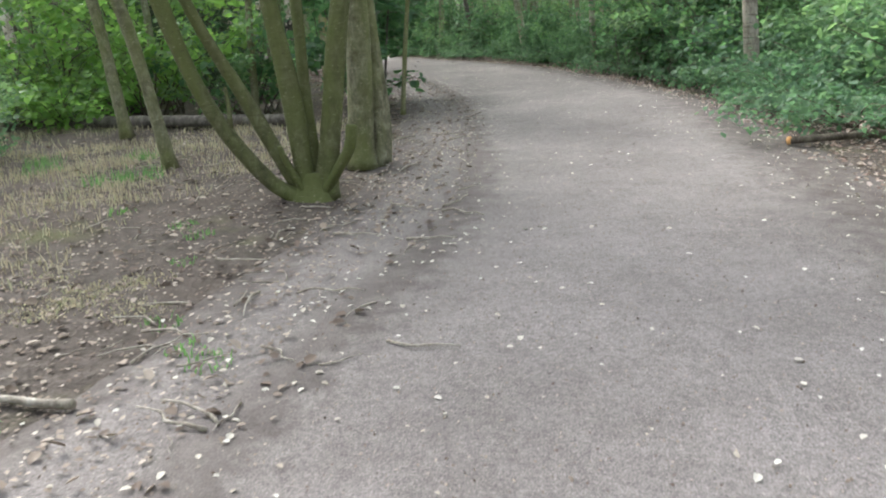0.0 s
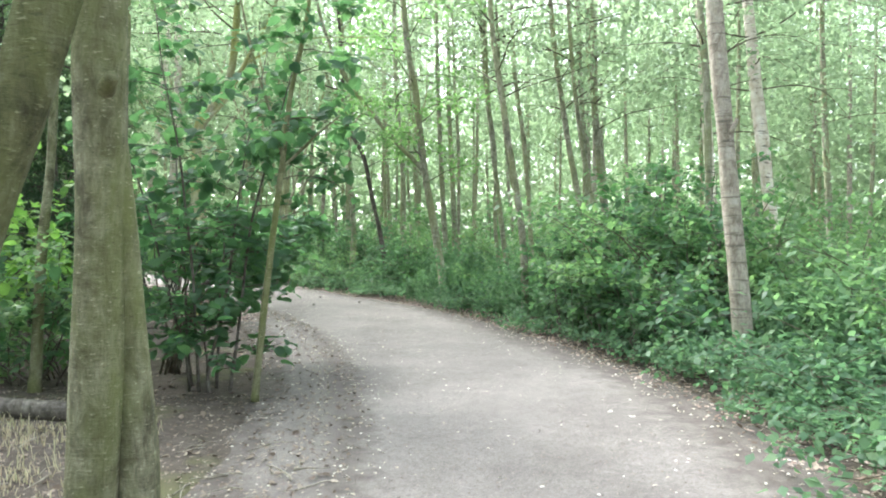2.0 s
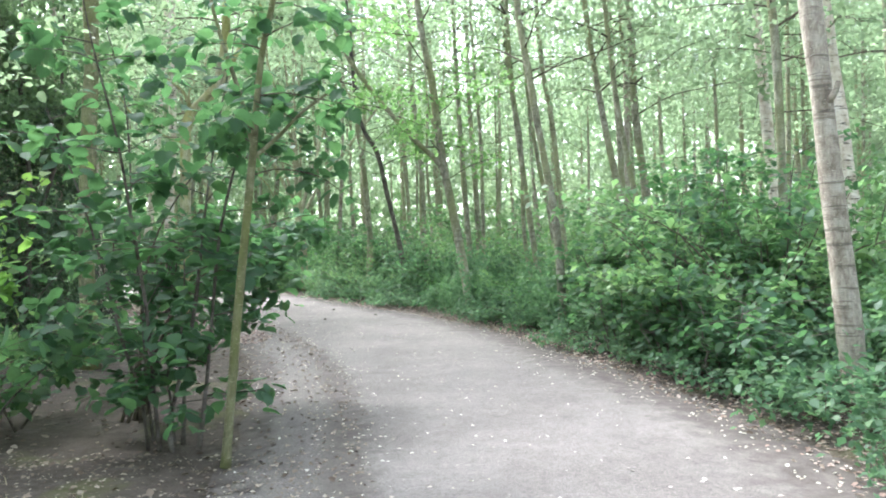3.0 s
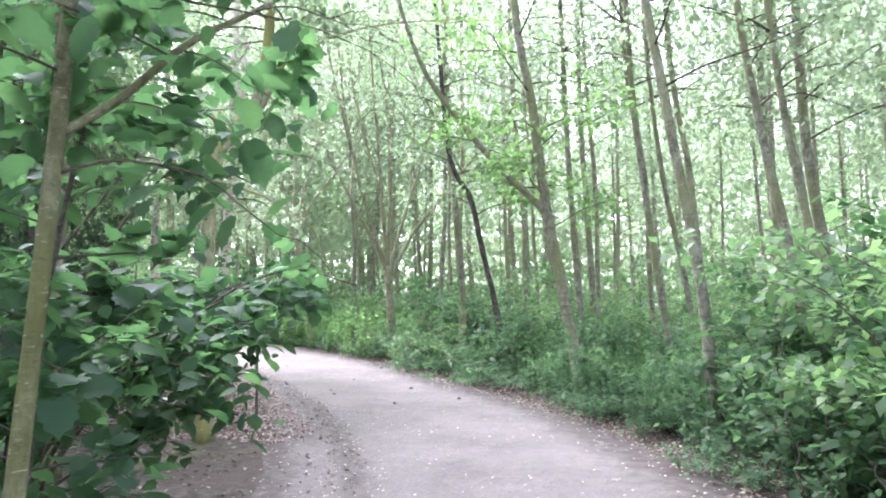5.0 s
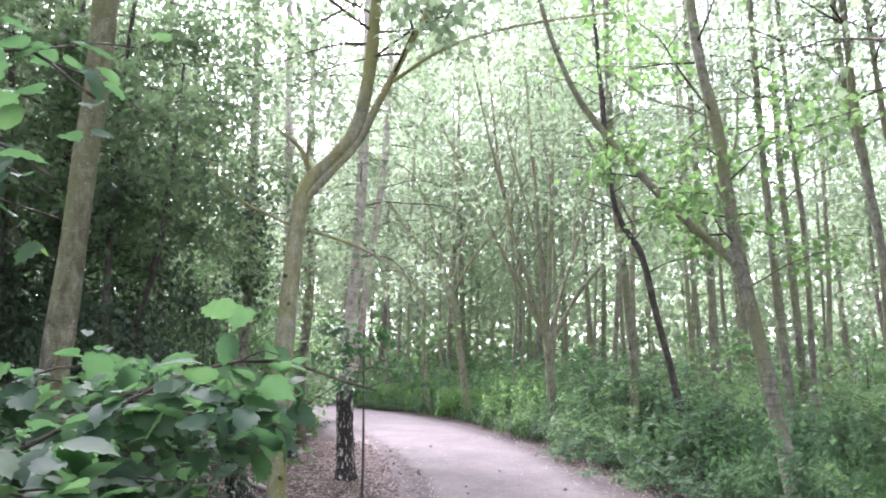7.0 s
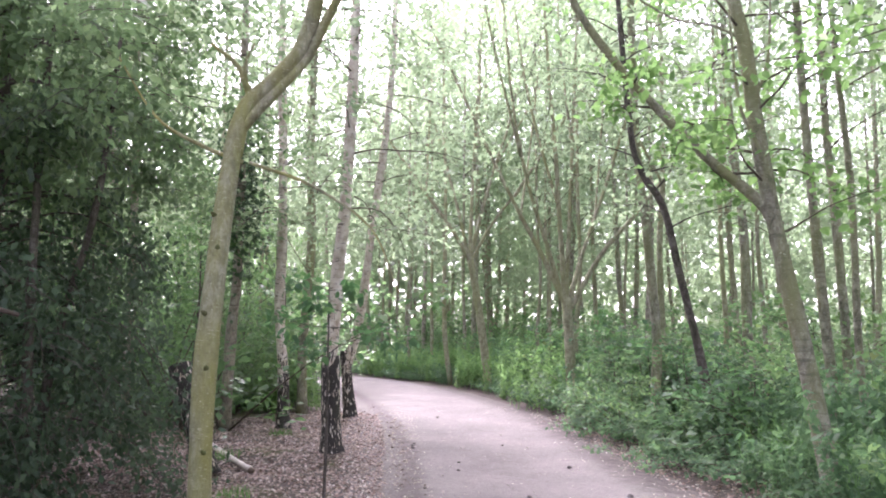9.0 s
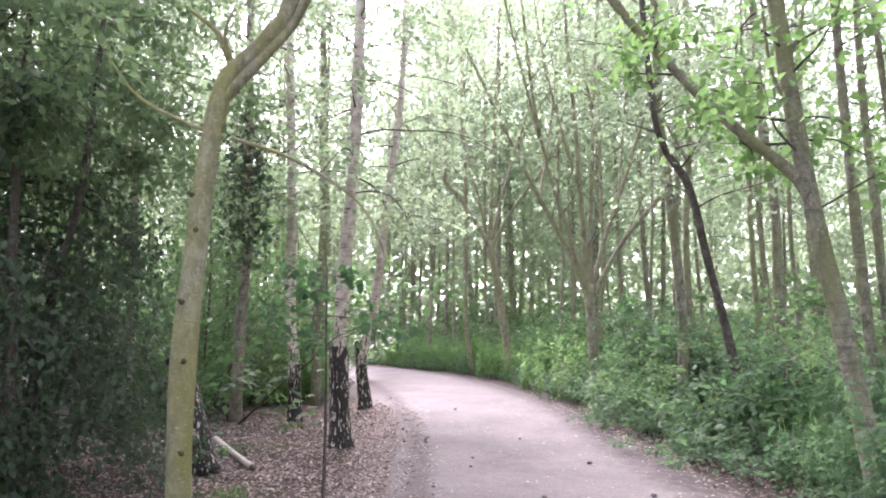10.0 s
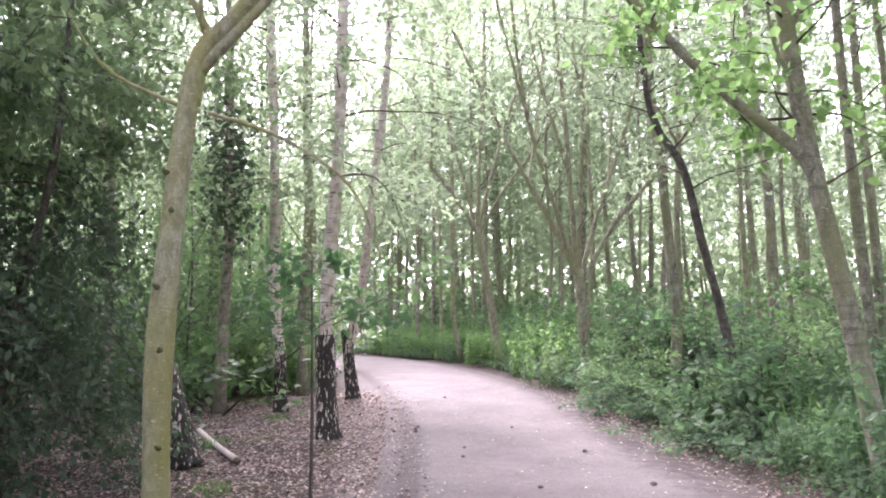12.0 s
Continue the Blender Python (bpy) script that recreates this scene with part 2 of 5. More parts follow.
def path_material():
    """Trodden gravel dust; 'across' runs in metres from the gravel's left edge, 'margin' from its right edge."""
    m, n, l = material("path_gravel")
    p = n["Principled BSDF"]
    p.inputs["Roughness"].default_value, p.inputs["Specular IOR Level"].default_value = 0.9, 0.2
    co = n.new("ShaderNodeTexCoord").outputs["Object"]
    big, mid, grit = noise_tex(n, l, co, 0.8, 4), noise_tex(n, l, co, 6, 6, 0.65), noise_tex(n, l, co, 130, 3, 0.8)
    across, margin = n.new("ShaderNodeAttribute"), n.new("ShaderNodeAttribute")
    across.attribute_name, margin.attribute_name = "across", "margin"
    gravel = ramp(n, l, big, [(0.35, (0.157, 0.138, 0.129)), (0.65, (0.211, 0.187, 0.175))])
    gravel = mixed(n, l, 0.5, gravel, ramp(n, l, mid, [(0.3, (0.72, 0.7, 0.68)), (0.7, (1.12, 1.12, 1.12))]), "MULTIPLY")
    gravel = mixed(n, l, 0.8, gravel, ramp(n, l, grit, [(0.32, (0.4, 0.4, 0.4)), (0.52, (1, 1, 1)), (0.7, (1.9, 1.9, 1.9))]), "MULTIPLY")
    pebbles = noise_tex(n, l, co, 42, 3, 0.75)
    gravel = mixed(n, l, 0.45, gravel, ramp(n, l, pebbles, [(0.36, (0.55, 0.54, 0.53)), (0.5, (1, 1, 1)), (0.66, (1.45, 1.45, 1.45))]), "MULTIPLY")
    soil = ramp(n, l, mid, [(0.3, (0.062, 0.05, 0.045)), (0.55, (0.112, 0.094, 0.084)), (0.75, (0.185, 0.16, 0.145))])
    soil = mixed(n, l, 0.5, soil, ramp(n, l, grit, [(0.3, (0.4, 0.4, 0.4)), (0.6, (1.1, 1.1, 1.1))]), "MULTIPLY")
    wander = maths(n, l, "MULTIPLY", maths(n, l, "SUBTRACT", mid, 0.5), 0.5)
    a = maths(n, l, "ADD", across.outputs["Fac"], wander)
    keep = ramp(n, l, maths(n, l, "ADD", maths(n, l, "MULTIPLY", a, 0.4), 0.5), [(0.02, (0, 0, 0)), (0.16, (0.2, 0.2, 0.2)), (0.23, (0.95, 0.95, 0.95)), (0.35, (0.95, 0.95, 0.95)), (0.4, (0.3, 0.3, 0.3)), (0.46, (0.3, 0.3, 0.3)), (0.53, (1, 1, 1))])
    right = ramp(n, l, maths(n, l, "ADD", margin.outputs["Fac"], wander), [(0.02, (0.1, 0.1, 0.1)), (0.45, (1, 1, 1))])
    l.new(mixed(n, l, mixed(n, l, 1.0, keep, right, "MULTIPLY"), soil, gravel), p.inputs["Base Color"])
    bumped(n, l, maths(n, l, "ADD", mid, maths(n, l, "MULTIPLY", grit, 0.4)), 0.5, 0.015)
    return m


SOIL, GRAVEL = ground_material(), path_material()


def plain(name, dark, light, scale=30, rough=0.8):
    m, n, l = material(name)
    co = n.new("ShaderNodeTexCoord").outputs["Object"]
    f = noise_tex(n, l, co, scale, 4)
    l.new(ramp(n, l, f, [(0.35, dark), (0.65, light)]), n["Principled BSDF"].inputs["Base Color"])
    n["Principled BSDF"].inputs["Roughness"].default_value = rough
    bumped(n, l, f, 0.4, 0.005)
    return m


CUT_WOOD = plain("fresh_cut_wood", (0.5, 0.24, 0.08), (0.68, 0.38, 0.15), 40)
PALE_LOG = plain("pale_birch_log", (0.38, 0.33, 0.27), (0.62, 0.57, 0.5), 18)
STONE = plain("dark_stone", (0.05, 0.042, 0.038), (0.15, 0.13, 0.12), 40)

# ---- helpers for building ----


def mesh_object(name, verts, faces, mat, parent=None, label="", smooth=True):
    me = bpy.data.meshes.new(name)
    me.from_pydata([tuple(v) for v in verts], [], faces)
    me.materials.append(mat)
    if smooth:
        me.polygons.foreach_set("use_smooth", [True] * len(me.polygons))
    me.update()
    ob = new(name, me)
    if parent:
        ob.parent = parent
    if label:
        ob["label"] = label
    return ob


def part(name, geo, mat, parent, label=""):
    return mesh_object(name, geo[0], geo[1], mat, parent, label)


def thing(name, place, label, category, group=""):
    ob = new(name)
    ob.empty_display_size = 0.2
    ob.location = place
    return tagged(ob, label, category, group)


def smooth_line(pts, per=6):
    """Catmull-Rom through the points."""
    p = np.array([pts[0], *pts, pts[-1]], float)
    p[0], p[-1] = 2 * p[1] - p[2], 2 * p[-2] - p[-3]
    out = []
    for i in range(1, len(p) - 2):
        for k in range(per):
            t = k / per
            a, b, c, d = p[i - 1:i + 3]
            out.append(0.5 * (2 * b + (c - a) * t + (2 * a - 5 * b + 4 * c - d) * t * t + (3 * b - a - 3 * c + d) * t ** 3))
    out.append(p[-2])
    return np.array(out)


def tube(pts, r0, r1, sides=10, per=6, flare=0.0, lump=0.06, rng=None, squash=0.0, power=1.0):
    """A tapered, slightly lumpy tube, closed at both ends."""
    line = smooth_line(pts, per) if len(pts) > 2 else np.linspace(pts[0], pts[-1], per + 1)
    n = len(line)
    tang = np.gradient(line, axis=0)
    tang /= np.linalg.norm(tang, axis=1)[:, None] + 1e-9
    ref = np.array((0.9, 0.42, 0.1)) if abs(tang[0][2]) > 0.6 else np.array((0, 0, 1.0))
    run = np.concatenate([[0], np.cumsum(np.linalg.norm(np.diff(line, axis=0), axis=1))])
    verts, faces = [], []
    ang = np.linspace(0, 2 * np.pi, sides, endpoint=False)
    ph = rng.uniform(0, 6.28, 6) if rng is not None else np.zeros(6)
    for i in range(n):
        u = np.cross(tang[i], ref)
        u /= np.linalg.norm(u)
        v = np.cross(tang[i], u)
        s = (run[i] / run[-1]) ** power
        r = (r0 + (r1 - r0) * s) * (1 + flare * np.exp(-run[i] / 0.13) * (1 + 0.35 * np.sin(ang * 3 + ph[4])))
        r = r * (1 + lump * (np.sin(ang * 2 + run[i] * 2.3 + ph[0]) + 0.6 * np.sin(ang * 3 - run[i] * 3.7 + ph[1]) + 0.7 * np.sin(run[i] * 5 + ph[2])))
        ring = line[i] + np.outer(np.cos(ang) * r, u) + np.outer(np.sin(ang) * r * (1 - squash), v)
        verts.extend(ring)
    for i in range(n - 1):
        for k in range(sides):
            a, b = i * sides + k, i * sides + (k + 1) % sides
            faces.append((a, b, b + sides, a + sides))
    faces.append(tuple(range(sides))[::-1])
    faces.append(tuple(range((n - 1) * sides, n * sides)))
    return verts, faces


def joined(geos):
    verts, faces = [], []
    for v, f in geos:
        k = len(verts)
        verts.extend(v)
        faces.extend([tuple(i + k for i in q) for q in f])
    return verts, faces


def blades(at, size, rng, droop=0.25, wide=0.62, rounded=True, spread=0.45, heading=None):
    """Leaves at the given places: folded blades, each turned and tilted at random."""
    at = np.asarray(at, float)
    n = len(at)
    yaw = rng.uniform(0, 2 * np.pi, n) if heading is None else heading + rng.normal(0, 0.7, n)
    dip = rng.normal(droop, spread, n)
    d = np.stack([np.cos(yaw) * np.cos(dip), np.sin(yaw) * np.cos(dip), -np.sin(dip)], 1)
    up = np.stack([rng.normal(0, spread, n), rng.normal(0, spread, n), np.ones(n)], 1)
    s = np.cross(d, up)
    s /= np.linalg.norm(s, axis=1)[:, None] + 1e-9
    nr = np.cross(s, d)
    ln = (size * rng.uniform(0.55, 1.35, n))[:, None]
    w = ln * wide * 0.5
    if rounded == "broad":
        ts, ws = (0.1, 0.32, 0.6, 0.85), (0.62, 1.0, 0.95, 0.5)
        rib = [at + d * ln * t + nr * ln * (0.05 - 0.22 * t * t) for t in (0.0, *ts, 1.0)]
        edge = [[at + d * ln * t + sgn * s * w * k + nr * ln * (0.05 - 0.22 * t * t + 0.09 * k) for t, k in zip(ts, ws)] for sgn in (-1, 1)]
        v = np.stack([*rib, *edge[0], *edge[1]], 1)
        k = np.arange(n) * 14
        f = []
        for o in k.tolist():
            for e, flip in ((6, False), (10, True)):
                row = [(o, o + e, o + 1)] + [(o + 1 + j, o + e + j, o + e + j + 1, o + 2 + j) for j in range(3)] + [(o + 4, o + e + 3, o + 5)]
                f += [q[::-1] for q in row] if flip else row
        return v.reshape(-1, 3).tolist(), f
    if rounded == "toothed":
        # a pleated blade with teeth at its rim, heart-shaped at the stalk and pointed at the tip
        ts = (0.0, 0.08, 0.2, 0.3, 0.43, 0.52, 0.66, 0.73, 0.87)
        ws = (0.3, 0.86, 0.82, 1.05, 0.88, 1.0, 0.68, 0.7, 0.24)
        curl = rng.uniform(0.08, 0.34, n)[:, None]
        arch = [nr * ln * (0.05 - curl * t * t + 0.018 * (-1) ** i) for i, t in enumerate(ts)]
        rib = [at + d * ln * t + a - nr * ln * 0.03 for t, a in zip(ts, arch)] + [at + d * ln + nr * ln * (0.03 - curl)]
        edge = [[at + d * ln * (t + (0.05 if i % 2 else -0.02)) + sgn * s * w * k + a + nr * ln * 0.07 * k for i, (t, k, a) in enumerate(zip(ts, ws, arch))] for sgn in (-1, 1)]
        v = np.stack([*rib, *edge[0], *edge[1]], 1)
        m, f = len(ts), []
        for o in (np.arange(n) * (3 * m + 1)).tolist():
            for e, flip in ((m + 1, False), (2 * m + 1, True)):
                row = [(o + j, o + e + j, o + e + j + 1, o + j + 1) for j in range(m - 1)] + [(o + m - 1, o + e + m - 1, o + m)]
                f += [q[::-1] for q in row] if flip else row
        return v.reshape(-1, 3).tolist(), f
    if rounded:
        v = np.stack([at, at + d * ln * 0.28 - s * w + nr * ln * 0.1, at + d * ln * 0.72 - s * w * 0.8 + nr * ln * 0.06, at + d * ln - nr * ln * 0.1,
                      at + d * ln * 0.72 + s * w * 0.8 + nr * ln * 0.06, at + d * ln * 0.28 + s * w + nr * ln * 0.1], 1)
        k = np.arange(n)[:, None] * 6
        f = np.concatenate([k + np.array([[0, 1, 2, 3]]), k + np.array([[0, 3, 4, 5]])], 1).reshape(-1, 4)
        return v.reshape(-1, 3).tolist(), f.tolist()
    v = np.stack([at, at + d * ln * 0.45 - s * w + nr * ln * 0.08, at + d * ln, at + d * ln * 0.45 + s * w + nr * ln * 0.08], 1)
    f = (np.arange(n)[:, None] * 4 + np.array([[0, 1, 2, 3]]))
    return v.reshape(-1, 3).tolist(), f.tolist()


def sprig(start, heading, length, rng, rise=0.3, sag=0.25, n=5):
    """The line of a branch that sets out upwards and sags towards its end."""
    pts, p = [np.array(start, float)], np.array(start, float)
    yaw, el = heading, rise
    for _ in range(n - 1):
        yaw += rng.normal(0, 0.16)
        el += rng.normal(-sag / n, 0.12)
        p = p + np.array((math.cos(yaw) * math.cos(el), math.sin(yaw) * math.cos(el), math.sin(el))) * length / (n - 1)
        pts.append(p)
    return pts


def along(line, count, rng, first=0.3, loose=0.12):
    line = np.array(line)
    t = rng.uniform(first, 1, count) * (len(line) - 1)
    i = np.minimum(t.astype(int), len(line) - 2)
    f = (t - i)[:, None]
    return line[i] * (1 - f) + line[i + 1] * f + rng.normal(0, loose, (count, 3))


def branch_set(stem, count, low, high, length, rng, rise=0.5, sag=0.4, radius=0.012, twigs=3, per_twig=14, loose=0.1, taper=0.7, coarse=False):
    """Branches with twigs off a stem between two heights: their tubes and the places of their leaves."""
    stem = smooth_line(stem, 8) if len(stem) > 2 else np.array(stem)
    wood, mains, spots = [], [], []
    for k in range(count):
        h = low + (high - low) * (k + rng.uniform(0, 1)) / count
        p = stem[np.argmin(np.abs(stem[:, 2] - h))].copy()
        size = length * rng.uniform(0.6, 1.2) * (1 - taper * 0.6 * (h - low) / max(high - low, 0.1))
        yaw = k * 2.4 + rng.uniform(-0.6, 0.6)
        main = sprig(p, yaw, size, rng, rise, sag, 6)
        mains.append(tube(main, radius * (0.6 + size / length * 0.5), radius * 0.25, 3 if coarse else 5, 1 if coarse else 2, rng=rng))
        spots.append(along(main, per_twig, rng, 0.45, loose))
        for _ in range(twigs):
            i = rng.integers(2, 6)
            side = sprig(main[i], yaw + rng.choice([-1, 1]) * rng.uniform(0.4, 1.1), size * rng.uniform(0.25, 0.5), rng, rise * 0.4, sag, 4)
            if not coarse:
                wood.append(tube(side, radius * 0.32, radius * 0.15, 3, 1))
            spots.append(along(side, per_twig, rng, 0.15, loose))
    return wood, mains, np.concatenate(spots)


def add_branches(ob, mains, wood, mat, apart):
    """Main branches one by one, or all in one with the twigs where the thing is only seen far off."""
    if apart:
        for g in mains:
            part("branch", g, mat, ob)
        part("twigwork", joined(wood), mat, ob)["kind"] = "stuff"
    else:
        part("twigwork", joined(mains + wood), mat, ob)["kind"] = "stuff"


def tree(name, base, stem, r0, r1, mat, label, category="tree", group="", limbs=(), crown=None, leaf_mat=None, leaf_size=0.09,
         rounded=True, seed=1, apart=True, sides=14, flare=0.35, lump=0.05, per=8, droop=0.3, squash=0.0, keep=None, spread=0.6):
    """A tree: its stem's line and limbs in metres from its foot; crown: the values of branch_set, one dict for each storey."""
    rng = np.random.default_rng(seed)
    ob = thing(name, base, label, category, group)
    part("trunk", tube(stem, r0, r1, sides, per, flare, lump, rng, squash), mat, ob)
    for pts, a, b in limbs:
        part("limb", tube(pts, a, b, 9, 6, 0, lump, rng), mat, ob)
    spots, wood, mains = [], [], []
    for c in crown or ():
        c = dict(c)
        w, m, s = branch_set(c.pop("line", stem), rng=rng, **c)
        wood += w
        mains += m
        spots.append(s)
    if spots:
        twig_mat = BARK_TWIG if mat is not BARK_DARK else BARK_DARK
        add_branches(ob, mains, wood, twig_mat, apart)
        if keep:
            spots = [np.array([p for p in np.concatenate(spots) if keep(base[0] + p[0], base[1] + p[1], p[2])])]
        part("crown", blades(np.concatenate(spots), leaf_size, rng, droop, 0.66, rounded, spread), leaf_mat or LEAF_CANOPY, ob)["kind"] = "stuff"
    return ob


# ---- the path's course, from behind the start to far round the bend ----
RIGHT = smooth_line([(3.7, -30, 0), (3.6, -6, 0), (3.5, 0, 0), (3.3, 4, 0), (3.1, 6, 0), (2.75, 8.9, 0), (2.4, 10.8, 0), (1.9, 12.2, 0), (0.6, 15.2, 0), (-0.75, 17.8, 0),
                     (-2.1, 19.7, 0), (-3.4, 21.2, 0), (-4.9, 23.2, 0), (-8.0, 26.9, 0), (-13.6, 32.0, 0), (-19.5, 35.2, 0), (-31, 38.5, 0), (-60, 42, 0)], 8)
LEFT = smooth_line([(0.7, -30, 0), (0.7, -6, 0), (0.8, 0, 0), (1.0, 4.1, 0), (0.87, 6, 0), (0.3, 8.7, 0), (-0.05, 9.9, 0), (-0.33, 10.9, 0), (-1.36, 13.6, 0), (-2.44, 15.6, 0),
                    (-4.0, 18.0, 0), (-5.1, 19.5, 0), (-6.4, 21.1, 0), (-9.6, 24.6, 0), (-14.6, 29.2, 0), (-20.3, 32.3, 0), (-31.5, 35.3, 0), (-60, 38.6, 0)], 8)
MIDDLE = (LEFT + RIGHT) / 2


def off_path(x, y):
    """Metres from the middle of the path, and the side: plus to the right."""
    d = MIDDLE[:, :2] - (x, y)
    i = int(np.argmin((d ** 2).sum(1)))
    j = min(max(i, 1), len(MIDDLE) - 2)
    way = MIDDLE[j + 1, :2] - MIDDLE[j - 1, :2]
    side = (x - MIDDLE[i, 0]) * way[1] - (y - MIDDLE[i, 1]) * way[0]
    return math.hypot(*d[i]), 1 if side > 0 else -1


def ground_height(x, y):
    d, side = off_path(x, y)
    k = min(max((d - 1.6) / 1.2, 0.0), 1.0)
    return -0.045 + k * (0.045 + 0.05 * noise.noise((x * 0.7, y * 0.7, 0)) + 0.025 * noise.noise((x * 2.6, y * 2.6, 3)))


def surface_height(x, y):
    """The higher of soil and path ribbon."""
    i = int(np.argmin(((MIDDLE[:, :2] - (x, y)) ** 2).sum(1)))
    a, b = LEFT[i], RIGHT[i]
    width = float(np.linalg.norm(b - a))
    s = float(np.dot((x - a[0], y - a[1]), (b - a)[:2])) / width
    edge = min(s + 1.3, width + 0.5 - s)
    ribbon = -0.05 + 0.065 * min(1, max(0, edge) / 0.6) if edge > 0 else -1.0
    return max(ground_height(x, y), ribbon)


def build_ground():
    def steps(fine0, fine1, step, far):
        mid = np.arange(fine0, fine1, step)
        grow = step * 1.35 ** np.arange(1, 40)
        out = np.cumsum(grow)
        out = out[out < far]
        return np.concatenate([(fine0 - out)[::-1], mid, fine1 + out])
    xs, ys = steps(-11, 6, 0.2, 900), steps(-1, 26, 0.2, 900)
    verts = [(x, y, ground_height(x, y) if abs(x) < 60 and abs(y) < 80 else 0.0) for y in ys for x in xs]
    w = len(xs)
    faces = [(j * w + i, j * w + i + 1, (j + 1) * w + i + 1, (j + 1) * w + i) for j in range(len(ys) - 1) for i in range(w - 1)]
    tagged(mesh_object("ground", verts, faces, SOIL), "brown woodland soil strewn with twigs and fallen leaves", "ground", kind="structure")
    # the path: a low ribbon whose edges dip under the soil
    verts, faces, across, margin = [], [], [], []
    marks = [-1.3, -1.0, -0.75, -0.5, -0.3, -0.15, 0.0, 0.2, 0.5]
    for i in range(len(MIDDLE)):
        a, b = LEFT[i], RIGHT[i]
        width = float(np.linalg.norm(b - a))
        unit = (b - a) / width
        row = marks + [width * k for k in (0.35, 0.5, 0.65)] + [width - 0.5, width - 0.25, width, width + 0.25, width + 0.5]
        for s in row:
            p = a + unit * s
            edge = min(s + 1.3, width + 0.5 - s)
            z = -0.05 + 0.065 * min(1, max(0, edge) / 0.6) + 0.006 * noise.noise((p[0] * 2, p[1] * 2, 1)) - (0.012 if -0.7 < s < -0.35 else 0)
            verts.append((p[0], p[1], z))
            across.append(s)
            margin.append(width - s)
    w = len(row)
    for i in range(len(MIDDLE) - 1):
        for k in range(w - 1):
            faces.append((i * w + k, i * w + k + 1, (i + 1) * w + k + 1, (i + 1) * w + k))
    ob = tagged(mesh_object("path", verts, faces, GRAVEL), "pale grey trodden gravel path winding through the wood", "path", kind="structure")
    for key, values in (("across", across), ("margin", margin)):
        ob.data.attributes.new(key, "FLOAT", "POINT").data.foreach_set("value", values)


build_ground()

# ---- the trees beside the walk ----


def many_stemmed():
    ob = thing("coppiced_tree", (-0.38, 5.12, -0.02), "many-stemmed coppiced tree with mossy olive bark beside the path", "tree")
    rng = np.random.default_rng(3)
    stems = [
        ([(-0.05, -0.02, 0), (-0.27, -0.12, 0.2), (-0.55, -0.27, 0.72), (-0.74, -0.38, 1.45), (-0.95, -0.5, 2.6), (-1.2, -0.6, 4.4), (-1.4, -0.7, 7)], 0.06, 0.025),
        ([(-0.03, 0.05, 0), (-0.13, -0.03, 0.22), (-0.35, -0.13, 0.78), (-0.62, -0.26, 1.45), (-0.9, -0.35, 2.5), (-1.0, -0.2, 4.5), (-1.2, 0, 7)], 0.048, 0.02),
        ([(0.0, 0, 0), (-0.05, 0.02, 0.66), (-0.12, -0.03, 1.4), (-0.2, 0.0, 2.6), (-0.3, 0.1, 5), (-0.2, 0.2, 8)], 0.068, 0.035),
        ([(0.04, 0.09, 0), (0.0, 0.12, 0.6), (-0.02, 0.2, 1.4), (-0.1, 0.3, 3), (0.0, 0.5, 7)], 0.05, 0.025),
        ([(0.12, 0.03, 0), (0.21, 0.07, 0.6), (0.33, 0.13, 1.35), (0.52, 0.2, 2.0), (0.75, 0.3, 3.2), (0.9, 0.4, 5.5), (1.0, 0.5, 8)], 0.082, 0.045),
        ([(0.12, 0.0, 0.05), (0.24, -0.04, 0.2), (0.37, -0.07, 0.38), (0.41, -0.07, 0.55)], 0.052, 0.036),
        ([(-0.01, -0.05, 0.08), (-0.1, -0.1, 0.3), (-0.13, -0.12, 0.42)], 0.035, 0.02),
        ([(-0.45, -0.22, 0.5), (-0.44, -0.2, 0.7), (-0.45, -0.19, 0.86)], 0.022, 0.012)]
    for pts, a, b in stems:
        part("stem", tube(pts, a, b, 12, 7, 0.25 if pts[0][2] < 0.04 else 0, 0.11, rng), BARK_MOSSY, ob)
    part("root_collar", tube([(0.03, 0, -0.06), (0.035, 0.01, 0.05), (0.04, 0.02, 0.2)], 0.15, 0.085, 18, 6, 0.3, 0.13, rng), BARK_MOSSY, ob)
    wood, mains, spots = [], [], []
    for pts, _, _ in stems[:5]:
        w, m, s = branch_set(pts, 9, 2.6, 6.9, 1.6, rng, 0.4, 0.5, 0.012, 4, 26)
        wood += w
        mains += m
        spots.append(s)
    add_branches(ob, mains, wood, BARK_TWIG, True)
    part("crown", blades(np.concatenate(spots), 0.1, rng), LEAF_CANOPY, ob)["kind"] = "stuff"


many_stemmed()

CROWN = dict(low=4.5, high=11, length=2.3, count=28, rise=0.5, sag=0.6, radius=0.014, twigs=4, per_twig=26, loose=0.19)
twin = tree("tree", (-0.37, 6.3, -0.02), [(0, 0, 0), (0.04, 0.02, 0.7), (0.07, 0.02, 1.5), (0.1, 0, 2.4), (0.1, 0.1, 5), (0.0, 0.2, 11)], 0.125, 0.06, BARK_GREEN,
            "grey-green smooth tree with a fused twin trunk at the path's edge", crown=[CROWN], rounded=False, seed=5, squash=0.1,
            limbs=[([(0.14, 0.1, 0), (0.16, 0.12, 0.5), (0.13, 0.1, 1.2), (0.1, 0.05, 2.0)], 0.1, 0.06),
                   ([(0.15, -0.07, 2.03), (0.21, -0.12, 2.07), (0.225, -0.135, 2.08)], 0.04, 0.024)], flare=0.3)
